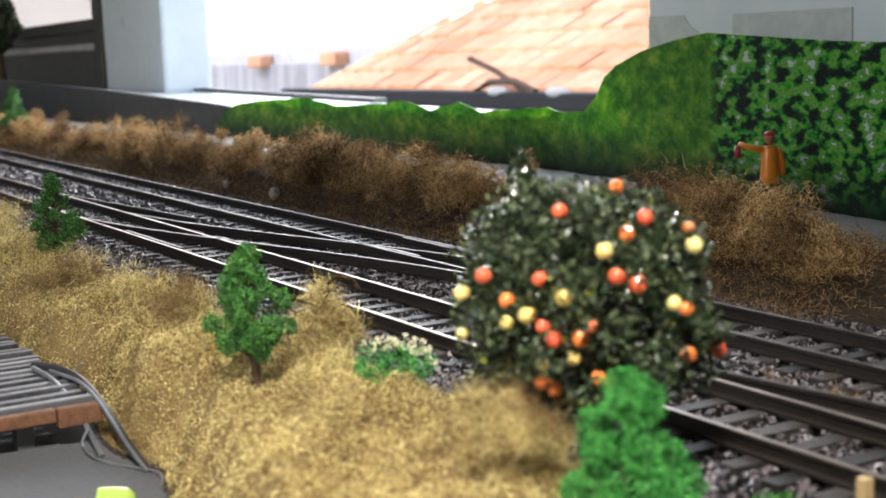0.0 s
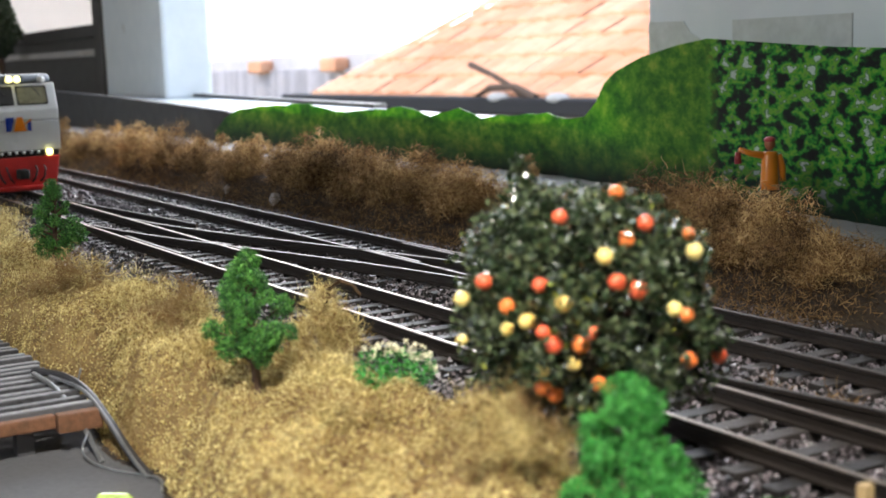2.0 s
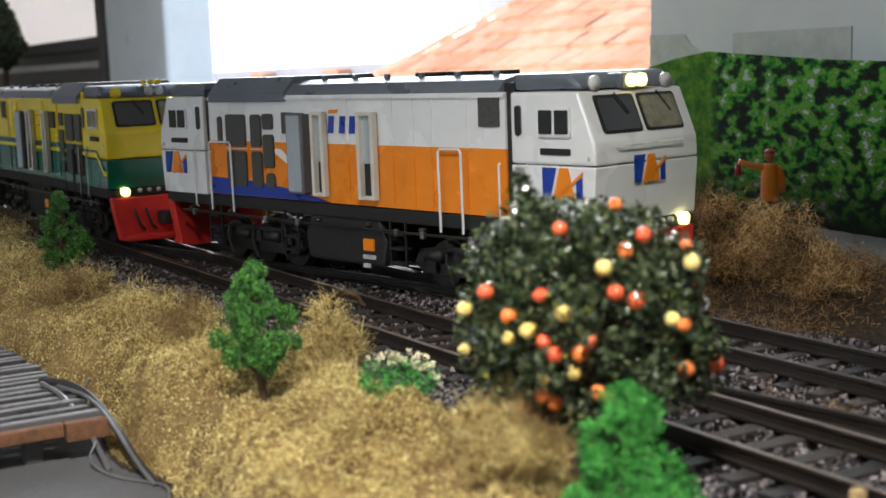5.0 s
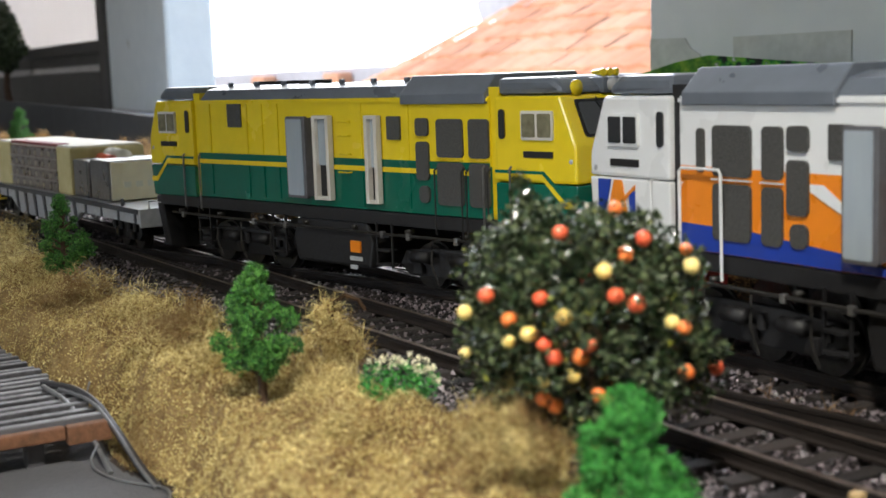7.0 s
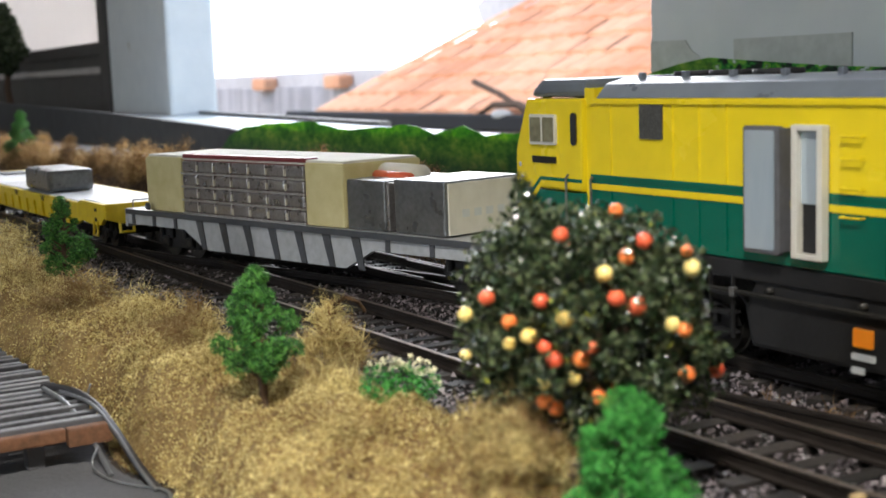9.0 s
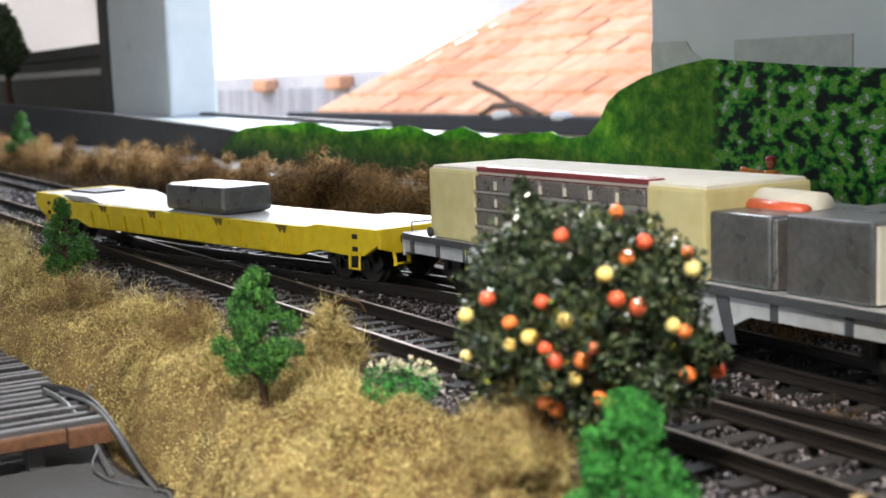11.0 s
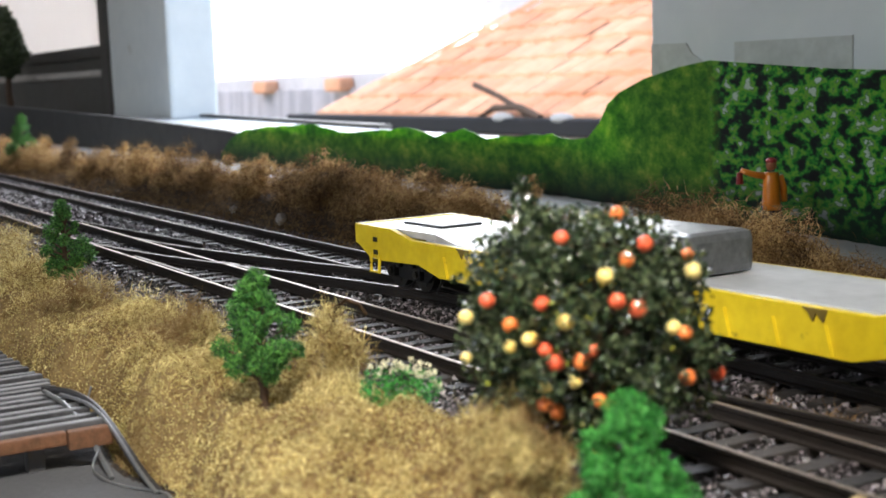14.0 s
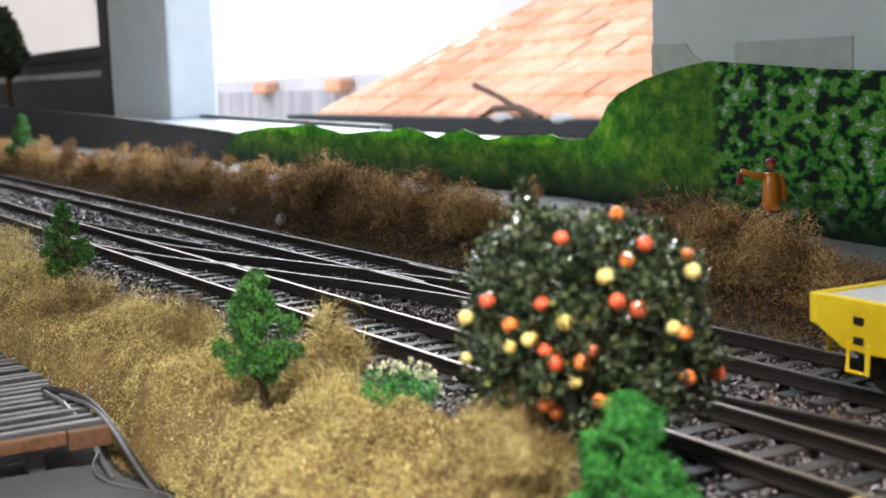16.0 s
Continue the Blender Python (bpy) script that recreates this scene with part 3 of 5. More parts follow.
    rot = RNG.normal(size=(n, 3, 3))
    rot = np.linalg.qr(rot)[0]
    v = P[:, None, :] + np.einsum("nij,kj->nki", rot, dirs) * (r[:, None, None] * RNG.uniform(0.6, 1.3, (n, 4, 1)))
    f = np.array([[0, 1, 2], [0, 3, 1], [0, 2, 3], [1, 3, 2]])
    faces = (np.arange(n) * 4)[:, None, None] + f[None]
    ob = raw("ballast", v.reshape(-1, 3).tolist(), faces.reshape(-1, 3).tolist(), M["stone"])
    tagged(ob, "dark grey-brown crushed stone ballast between the rails", "ballast", kind="stuff")


build_tracks()


# ---- the train ----
M["white"] = material("white_loco_paint", shades((0.74, 0.76, 0.77), 0.95, 1.03), 0.28, scale=60, coat=0.4)
M["orange"] = material("orange_loco_paint", shades((0.80, 0.24, 0.015), 0.9, 1.08), 0.28, scale=60, coat=0.4)
M["blue"] = material("blue_loco_paint", shades((0.012, 0.045, 0.33), 0.9, 1.1), 0.3, scale=60, coat=0.4)
M["yellow"] = material("yellow_loco_paint", shades((0.80, 0.62, 0.015), 0.93, 1.05), 0.25, scale=60, coat=0.5)
M["loco_green"] = material("green_loco_paint", shades((0.0, 0.115, 0.072), 0.9, 1.1), 0.25, scale=60, coat=0.5)
M["roof_grey"] = material("grey_roof_paint", shades((0.13, 0.15, 0.18), 0.88, 1.1), 0.30, scale=80)
M["black"] = material("black_frame", shades((0.007, 0.007, 0.008), 0.7, 1.5), 0.62, scale=200, bump=0.15)
M["grille"] = material("grille_mesh", [(0.012, 0.012, 0.012), (0.10, 0.10, 0.095)], 0.6, scale=2500, fine=2, bump=0.5)
M["glass"] = material("tinted_glass", shades((0.02, 0.022, 0.025)), 0.06, scale=20, coat=1.0)
M["cab_pane"] = material("clear_cab_pane", shades((0.20, 0.19, 0.12), 0.6, 1.3), 0.12, scale=150, coat=0.8)
M["glass_pale"] = material("pale_window", shades((0.45, 0.47, 0.48)), 0.15, scale=200, coat=0.8)
M["door_grey"] = material("brushed_door", [(0.50, 0.60, 0.68), (0.66, 0.74, 0.80)], 0.16, 0.5, scale=90, stretch=(1, 1, 0.2))
M["door_rim"] = material("door_rim", shades((0.10, 0.10, 0.11)), 0.5, scale=200)
M["cream"] = material("cream_frame", shades((0.62, 0.60, 0.54), 0.92, 1.05), 0.45, scale=200)
M["red"] = material("red_buffer_beam", shades((0.62, 0.035, 0.03), 0.85, 1.1), 0.4, scale=150)
M["steel"] = material("dull_steel", shades((0.25, 0.25, 0.25), 0.7, 1.2), 0.4, 0.8, scale=300)
M["lamp_on"] = glow("lit_headlight", (1.0, 0.90, 0.30), 0.9)
M["zinc"] = material("cast_zinc_block", [(0.10, 0.105, 0.11), (0.24, 0.245, 0.25)], 0.30, 0.6, scale=160, fine=5, bump=0.15)
M["paper_yellow"] = material("yellowed_paper", [(0.55, 0.48, 0.22), (0.70, 0.63, 0.36)], 0.8, scale=60, bump=0.1)
M["paper_white"] = material("cream_card", [(0.62, 0.59, 0.50), (0.74, 0.71, 0.62)], 0.8, scale=70, bump=0.1)
M["foil"] = material("wrinkled_foil", [(0.22, 0.205, 0.20), (0.40, 0.38, 0.375)], 0.3, 0.7, scale=350, bump=0.5)
M["strap"] = material("crinkled_grey_strap", [(0.34, 0.33, 0.32), (0.58, 0.57, 0.55)], 0.35, 0.4, scale=500, bump=0.5)
M["maroon"] = material("maroon_strip", shades((0.23, 0.04, 0.045)), 0.5, scale=200)
M["wagon_yellow"] = material("weathered_yellow_wagon", [(0.60, 0.42, 0.01), (0.78, 0.60, 0.02)], 0.45, scale=90, bump=0.1, spots=((0.10, 0.07, 0.02), 260, 0.66))
M["deck_grey"] = material("grey_wagon_deck", [(0.38, 0.39, 0.41), (0.58, 0.59, 0.61)], 0.35, scale=70, bump=0.1)
M["frame_grey"] = material("dark_wagon_frame", shades((0.06, 0.065, 0.075), 0.8, 1.3), 0.5, scale=100)
M["stripe_white"] = material("white_stripe_paint", shades((0.43, 0.45, 0.47)), 0.5, scale=120)

M["wheel"] = material("dark_wheel_steel", shades((0.05, 0.048, 0.045), 0.7, 1.4), 0.4, 0.6, scale=300)
W2 = 0.0172          # half the body width
X_BODY = 0.0815      # half the body length


WHEELS = []


def wheelset(parent, x, r):
    """Axle with two flanged wheels, turning about its own middle."""
    bm = add_cyl(bmesh.new(), (0, 0, 0), 0.001, 0.024, 1, 10)
    for y in (-0.0078, 0.0078):
        add_cyl(bm, (0, y, 0), r, 0.0024, 1, 24)
        add_cyl(bm, (0, y * 0.87, 0), r + 0.0005, 0.0006, 1, 24)
        for k in range(3):
            q = radians(120 * k)
            add_cyl(bm, (math.cos(q) * r * 0.55, y * 1.155, math.sin(q) * r * 0.55), r * 0.17, 0.0005, 1, 8)
    w = part("wheelset", bm, M["wheel"], parent)
    w.location = (x, 0, r)
    WHEELS.append((w, x, r))
    return w


def bogie(thing, x, length, axles, r, y_side=0.0125):
    b = prism("bogie", [(x - length / 2, r + 0.0005), (x - length / 2 + 0.002, r + 0.004), (x - length * 0.2, r + 0.005), (x + length * 0.2, r + 0.005),
                        (x + length / 2 - 0.002, r + 0.004), (x + length / 2, r + 0.0005), (x + length / 2 - 0.003, r - 0.002), (x - length / 2 + 0.003, r - 0.002)], -y_side, -y_side + 0.0018, M["black"], thing, 1, 0.0003)
    prism("side_frame", [(x - length / 2, r + 0.0005), (x - length / 2 + 0.002, r + 0.004), (x + length / 2 - 0.002, r + 0.004), (x + length / 2, r + 0.0005), (x + length / 2 - 0.003, r - 0.002), (x - length / 2 + 0.003, r - 0.002)],
          y_side - 0.0018, y_side, M["black"], b)
    for k in range(axles):
        ax = x + (k - (axles - 1) / 2) * length / axles
        wheelset(b, ax, r)
        box("axle_box", (ax - 0.0016, -y_side - 0.0014, r - 0.0014), (ax + 0.0016, -y_side, r + 0.0016), M["black"], b, 0.0003)
        for q in (-0.0028, 0.0028):
            cyl("spring", (ax + q, -y_side - 0.0006, r + 0.0026), 0.0009, 0.0030, M["black"], b, 2, 10)
    return b


def rounded(lo, hi, r, n=4):
    """A rounded rectangle as points."""
    pts = []
    for cx, cy, a0 in ((hi[0] - r, hi[1] - r, 0), (lo[0] + r, hi[1] - r, 90), (lo[0] + r, lo[1] + r, 180), (hi[0] - r, lo[1] + r, 270)):
        for k in range(n + 1):
            a = radians(a0 + 90 * k / n)
            pts.append((cx + r * math.cos(a), cy + r * math.sin(a)))
    return pts


def side_panel(name, x0, x1, z0, z1, mat, parent, y=-W2, out=0.0004, r=0.0008, label=""):
    """A panel on the near and on the far side, proud of the body by out."""
    for s in (1, -1):
        prism(name, rounded((x0, z0), (x1, z1), min(r, (x1 - x0) / 2.2, (z1 - z0) / 2.2)), s * (y + 0.0002), s * (y - out), mat, parent, 1, 0, label)


def near_panel(name, x0, x1, z0, z1, mat, parent, y=-W2, out=0.0004, r=0.0008, label=""):
    return prism(name, rounded((x0, z0), (x1, z1), min(r, (x1 - x0) / 2.2, (z1 - z0) / 2.2)), y + 0.0002, y - out, mat, parent, 1, 0, label)


def section(y0, z0, z1, top):
    """Half-round shouldered cross section of a body, as (y, z) points."""
    return [(-y0, z0), (y0, z0), (y0, z1), (y0 * 0.93, z1 + (top - z1) * 0.45), (y0 * 0.70, z1 + (top - z1) * 0.86), (y0 * 0.4, top), (-y0 * 0.4, top), (-y0 * 0.70, z1 + (top - z1) * 0.86), (-y0 * 0.93, z1 + (top - z1) * 0.45), (-y0, z1)]


def marks(parent, name, pieces, mat, y):
    """Flat painted marks, 0.1 mm thick, on the near side; pieces are polygons in (x, z)."""
    bm = bmesh.new()
    for p in pieces:
        add_prism(bm, p, y, y - 0.00012, 1)
    return part(name, bm, mat, parent)


def emblem(parent, x, z, s, axis_front=None):
    """Plain blue and orange emblem shapes, on the side (x, z) or on the front (y, z)."""
    blue = [[(0, 0), (0.34, 0), (0.62, 1), (0.0, 1)], [(1.52, 0), (1.78, 0), (1.78, 0.70), (1.52, 0.60)]]
    orange = [[(0.50, 0), (0.80, 1), (1.16, 1), (1.42, 0)], [(0.66, -0.06), (1.80, 0.74), (1.80, 0.88), (0.72, 0.10)]]
    for name, polys, mat in (("emblem_mark", blue, M["blue"]), ("emblem_swoosh", orange, M["orange"])):
        bm = bmesh.new()
        d = 0.0002 if mat is M["blue"] else 0.00026
        for p in polys:
            if axis_front is None:
                add_prism(bm, [(x + q[0] * s, z + q[1] * s) for q in p], -W2 - 0.0002, -W2 - 0.0002 - d, 1)
            else:
                add_prism(bm, [(x + q[0] * s, z + q[1] * s) for q in p], axis_front, axis_front + d, 0)
        part(name, bm, mat, parent)


def locomotive(livery):
    white = livery == "white"
    t = empty("locomotive")
    up, lo = (M["white"], M["orange"]) if white else (M["yellow"], M["loco_green"])
    Z0, Z1, TOP = 0.0195, 0.0468, 0.0505
    split = 0.0345 if white else 0.0312
    C = 0.0585     # the cab begins here on each end
    hood = W2 - 0.0006
    # long hood between the cabs, in two colours
    part("lower_body", add_prism(bmesh.new(), [(-hood, Z0), (hood, Z0), (hood, split), (-hood, split)], -C, C, 0), lo, t)
    part("upper_body", add_prism(bmesh.new(), [(-hood, split), (hood, split), (hood, Z1), (-hood, Z1)], -C, C, 0), up, t)
    sec = [(-hood - 0.0002, Z1), (hood + 0.0002, Z1), (hood * 0.86, TOP - 0.0010), (hood * 0.60, TOP), (-hood * 0.60, TOP), (-hood * 0.86, TOP - 0.0010)]
    part("roof", add_prism(bmesh.new(), sec, -C + 0.002, C - 0.002, 0, 0.0003), M["roof_grey"], t)
    # raised radiator roof at one end, roof fans and fittings
    part("radiator_roof", add_prism(bmesh.new(), [(-hood - 0.0010, Z1 - 0.0016), (hood + 0.0010, Z1 - 0.0016), (hood + 0.0010, Z1 + 0.0006), (hood * 0.80, TOP + 0.0012), (-hood * 0.80, TOP + 0.0012), (-hood - 0.0010, Z1 + 0.0006)], 0.0300 if not white else -0.0570, 0.0580 if not white else -0.0216, 0, 0.0003), M["roof_grey"], t)
    for x in (-0.046, -0.036, -0.0245) if not white else (0.018, 0.0295, 0.041):
        smooth(cyl("roof_fan", (x, 0, TOP + 0.0004), 0.0046, 0.0012, M["black"], t, 2, 20))
    for x in np.linspace(-0.05, 0.05, 9):
        box("roof_lug", (x - 0.0006, -0.0110, TOP - 0.0006), (x + 0.0006, -0.0098, TOP + 0.0010), M["roof_grey"], t, 0.0002)
    # two cabs
    for s in (1, -1):
        X = lambda v: s * v
        Q = lambda pts: pts if s > 0 else pts[::-1]
        nose = X_BODY + 0.0030
        cab = part("cab", add_prism(bmesh.new(), Q([(X(C + 0.0022), split - 0.003), (X(nose), split - 0.003), (X(nose - 0.0002), 0.0362), (X(nose - 0.0046), Z1), (X(C + 0.0022), Z1)]), -W2, W2, 1, 0.0007), up, t)
        part("cab_lower", add_prism(bmesh.new(), Q([(X(C + 0.0022), Z0 - 0.0005), (X(nose - 0.001), Z0 - 0.0005), (X(nose), split - 0.0032), (X(C + 0.0022), split - 0.0032)]), -W2, W2, 1, 0.0004), up if white else lo, t)
        part("cab_roof", add_prism(bmesh.new(), Q([(X(C + 0.0022), Z1 + 0.0002), (X(nose - 0.0044), Z1 + 0.0002), (X(nose - 0.0052), Z1 + 0.0018), (X(nose - 0.0085), TOP + 0.0002), (X(C + 0.0022), TOP + 0.0002)]), -W2 * 0.93, W2 * 0.93, 1, 0.0012), M["roof_grey"], t)
        box("door_recess", (min(X(C - 0.0006), X(C + 0.0026)), -W2 + 0.0012, Z0), (max(X(C - 0.0006), X(C + 0.0026)), W2 - 0.0012, Z1 + 0.002), M["black"] if white else M["yellow"], t)
        # windscreens on the sloping face
        slope = lambda z: nose - 0.0002 - 0.0044 * (z - 0.0362) / (Z1 - 0.0362)
        for y0, y1 in ((-0.0128, -0.0012), (0.0012, 0.0128)):
            for grow, d, mat, nm in ((0.0006, 0.00025, M["black"], "window_seal"), (0.0, 0.0004, M["glass"], "windscreen")):
                bm = bmesh.new()
                vs = []
                for y, z in rounded((y0 - grow, 0.0385 - grow), (y1 + grow, 0.0452 + grow), 0.0008):
                    vs.append((y, z))
                a = [bm.verts.new((X(slope(z) - 0.0004), y, z)) for y, z in vs]
                b = [bm.verts.new((X(slope(z) + d), y, z)) for y, z in vs]
                bm.faces.new(a)
                bm.faces.new(b)
                for k in range(len(vs)):
                    bm.faces.new((a[k], a[k - 1], b[k - 1], b[k]))
                bmesh.ops.recalc_face_normals(bm, faces=bm.faces)
                part(nm, bm, M["cab_pane"] if nm == "windscreen" and y0 > 0 else mat, cab)
            tube("wiper", [(X(slope(0.0462) + 0.0008), (y0 + y1) / 2, 0.0462), (X(slope(0.042) + 0.0008), (y0 + y1) / 2 + 0.003, 0.0418)], 0.00018, M["black"], cab, 5)
        # cab side window, narrow door, number bar and handrails
        wx0, wx1 = sorted((X(nose - 0.0150), X(nose - 0.0068)))
        side_panel("window_frame", wx0 - 0.0004, wx1 + 0.0004, 0.0374, 0.0436, up if white else M["cream"], cab, out=0.0006, r=0.0004)
        mid = (wx0 + wx1) / 2
        side_panel("side_window", wx0, mid - 0.0004, 0.0380, 0.0430, M["cab_pane"] if not white else M["glass"], cab, out=0.0008, r=0.0003)
        side_panel("side_window", mid + 0.0004, wx1, 0.0380, 0.0430, M["cab_pane"] if not white else M["glass"], cab, out=0.0008, r=0.0003)
        side_panel("number_bar", mid - 0.0042, mid + 0.0042, 0.0336, 0.0350, M["black"], cab, out=0.0003, r=0.0002)
        dx0, dx1 = sorted((X(C + 0.0032), X(C + 0.0060)))
        side_panel("door_window", dx0 + 0.0005, dx1 - 0.0005, 0.0375, 0.0440, M["glass"], cab, out=0.0004, r=0.0010)
        for y in (-W2 - 0.0006, W2 + 0.0006):
            for x in (C - 0.0012, C + 0.0070):
                tube("handrail", [(X(x), y * 0.97, 0.0155), (X(x), y, 0.0160), (X(x), y, 0.0310), (X(x), y * 0.97, 0.0315)], 0.00025, M["white"] if white else M["steel"], t, 6)
        # front: headlights, marker lamps, plough, coupler
        for y in (-0.0016, 0.0016):
            smooth(cyl("headlight", (X(nose - 0.0040), y, 0.0486), 0.0014, 0.003, M["lamp_on"] if white and s > 0 else M["glass_pale"], t, 0, 16, "lit round headlight" if white and s > 0 else ""))
        box("headlight_box", (min(X(nose - 0.0100), X(nose - 0.0036)), -0.0042, 0.0468), (max(X(nose - 0.0100), X(nose - 0.0036)), 0.0042, 0.0502), M["roof_grey"], t, 0.0005)
        bz0, bz1 = sorted((X(nose - 0.006), X(nose - 0.0008)))
        box("buffer_panel", (bz0, -W2 + 0.0008, 0.0165), (bz1, W2 - 0.0008, Z0 - 0.0008), M["black"], t, 0.0004)
        for y in (-0.0121, 0.0121):
            smooth(cyl("lower_headlight", (X(nose - 0.0005), y, 0.0180), 0.00145, 0.002, M["lamp_on"] if s > 0 else M["glass_pale"], t, 0, 16))
        for y in np.linspace(-0.0075, 0.0075, 6):
            smooth(cyl("number_dot", (X(nose - 0.0004), y, 0.0182), 0.0007, 0.0012, M["glass_pale"], t, 0, 10))
        pm = M["red"] if white or s > 0 else M["black"]
        bm = bmesh.new()
        add_prism(bm, [(-W2 + 0.0008, 0.0164), (W2 - 0.0008, 0.0164), (W2 - 0.0030, 0.0030), (0.0110, 0.0022), (-0.0110, 0.0022), (-W2 + 0.0030, 0.0030)], X(nose - 0.0040), X(nose - 0.0005), 0, 0.0005)
        pl = part("plough", bm, pm, t, "red pilot plate" if pm is M["red"] else "")
        box("step_plate", (min(X(nose - 0.002), X(nose + 0.0020)), -0.0135, 0.0028), (max(X(nose - 0.002), X(nose + 0.0020)), 0.0135, 0.0044), pm, pl, 0.0004)
        cp = smooth(box("coupler", (min(X(nose - 0.002), X(nose + 0.0052)), -0.0022, 0.0075), (max(X(nose - 0.002), X(nose + 0.0052)), 0.0022, 0.0115), M["black"], t, 0.0006))
        for y, k in ((-0.0060, 1), (0.0060, -1), (-0.0095, 1), (0.0095, -1)):
            tube("hose", [(X(nose), y, 0.0125), (X(nose + 0.0016), y, 0.0105), (X(nose + 0.0020), y + 0.0010 * k, 0.0075), (X(nose + 0.0014), y + 0.0024 * k, 0.0060)], 0.00045, M["black"], cp, 6)
        if white:
            emblem(t, -0.0050, 0.0272, 0.0058, X(nose + 0.00004)) if s > 0 else None
            emblem(t, min(X(nose - 0.0145), X(nose - 0.0030)), 0.0248, 0.0062)
        for y in (-0.0118, 0.0118):
            smooth(cyl("marker_disc", (X(nose - 0.0046), y, 0.0482), 0.0017, 0.0008, up, t, 0, 16))
        tube("nose_handrail", [(X(nose + 0.0002), -0.0105, 0.0352), (X(nose + 0.0010), -0.0105, 0.0354), (X(nose + 0.0010), 0.0105, 0.0354), (X(nose + 0.0002), 0.0105, 0.0352)], 0.0002, up, cab, 5)
        for y in (-W2 - 0.0002, W2 + 0.0002):
            smooth(part("mirror_lamp", add_ball(bmesh.new(), (X(nose - 0.0018), y * 0.93, 0.0330), 0.0012, 2), M["glass_pale"], cab))
    # side equipment: vents, grilles, doors
    k = 1 if not white else -1
    side_panel("vent", -0.0431 if not white else 0.0505, -0.0367 if not white else 0.0569, 0.0393, 0.0460, M["grille"], t, -hood, out=0.0004, r=0.0003)

    def eq(name, a, b, z0, z1, mat, out=0.0006, r=0.0010):
        for y in (-hood, hood + 0.0002):
            prism(name, rounded((a, z0), (b, z1), min(r, (b - a) / 2.2, (z1 - z0) / 2.2)), y + 0.0001 if y < 0 else y - 0.0003, y - out if y < 0 else y + out, mat, t)
    if white:
        large, small, window, mirror, ways = ((-0.0496, -0.0404), (-0.0377, -0.0331)), (-0.0321, -0.0275), (-0.0232, -0.0185), (-0.0182, -0.0111), ((-0.0091, -0.0045), (0.0094, 0.0152))
        eq("grille", -0.0537, -0.0519, 0.0335, 0.0412, M["grille"])
    else:
        large, small, window, mirror, ways = ((0.0417, 0.0502), (0.0522, 0.0585)), (0.0345, 0.0388), (0.0243, 0.0290), (-0.0130, -0.0048), ((-0.0030, 0.0030), (0.0176, 0.0217))
    for a, b in large:
        eq("grille", a, b, 0.0330, 0.0418, M["grille"])
        eq("grille", a, b, 0.0220, 0.0318, M["grille"])
        box("grille_bar", (a, -hood - 0.0009, 0.0324), (b, -hood, 0.0326), up, t)
        if not white:
            for x in (a - 0.0002, b + 0.0002):
                tube("handrail", [(x, -hood - 0.0010, 0.0150), (x, -hood - 0.0013, 0.0160), (x, -hood - 0.0013, 0.0300), (x, -hood - 0.0002, 0.0306)], 0.00022, M["black"], t, 6)
    if white:
        for x0, x1 in ((-0.0573, -0.0466), (0.0380, 0.0455)):
            tube("handrail", [(x0, -hood - 0.0012, 0.0150), (x0, -hood - 0.0014, 0.0335), (x0 + 0.0006, -hood - 0.0014, 0.0342), (x1 - 0.0006, -hood - 0.0014, 0.0342), (x1, -hood - 0.0014, 0.0335), (x1, -hood - 0.0012, 0.0150)], 0.00030, M["white"], t, 6)
    eq("small_grille", *small, 0.0378, 0.0420, M["grille"])
    eq("small_grille", *small, 0.0275, 0.0365, M["grille"])
    eq("small_grille", small[0] + 0.0008, small[1], 0.0222, 0.0262, M["grille"], 0.0006, 0.0014)
    eq("window", *window, 0.0368, 0.0424, M["grille"], 0.0006, 0.0004)
    # a mirror-bright door that stands off the side, and doorways with cream frames
    x0, x1 = mirror
    d = prism("door", rounded((x0, 0.0215), (x1, 0.0424), 0.0006), -hood - 0.0018, -hood - 0.0030, M["door_rim"], t, 1, 0.0002, "shiny door standing open")
    prism("door_face", rounded((x0 + 0.0006, 0.0222), (x1 - 0.0010, 0.0417), 0.0004), -hood - 0.0029, -hood - 0.0032, M["door_grey"], d)
    box("hinge_plate", (x1 - 0.0012, -hood - 0.0019, 0.0220), (x1 - 0.0002, -hood + 0.0002, 0.0420), M["door_rim"], d)
    for x0, x1 in ways:
        w = near_panel("doorway", x0, x1, 0.0215, 0.0424, M["black"], t, -hood, 0.0004, 0.0003, "open doorway with cream frame")
        f = 0.0009
        for n0, n1, m0, m1 in ((x0 - 0.0003, x0 + f, 0.0212, 0.0426), (x1 - f, x1 + 0.0003, 0.0212, 0.0426), (x0 + f, x1 - f, 0.0212, 0.0212 + f), (x0 + f, x1 - f, 0.0426 - f, 0.0426)):
            box("frame_bar", (n0, -hood - 0.0019, m0), (n1, -hood - 0.0003, m1), M["cream"], w, 0.00015)
        box("inner_panel", (x0 + f, -hood - 0.0008, 0.0300), (x1 - f, -hood - 0.0005, 0.0424 - f), M["door_grey"], w)
    if not white:
        for dy in (-0.0012, 0.0, 0.0012):
            tube("horn", [(X_BODY - 0.006, dy, 0.0512), (X_BODY - 0.002, dy * 2.0, 0.0512)], 0.0004, M["yellow"], t, 8, 2.2)
    for x in (0.0083,) if not white else ():
        for z in (0.0285, 0.0330, 0.0375, 0.0410):
            tube("grab_iron", [(x * k - 0.002, -hood - 0.0002, z), (x * k - 0.002, -hood - 0.0012, z), (x * k + 0.002, -hood - 0.0012, z), (x * k + 0.002, -hood - 0.0002, z)], 0.0002, up, t, 5)
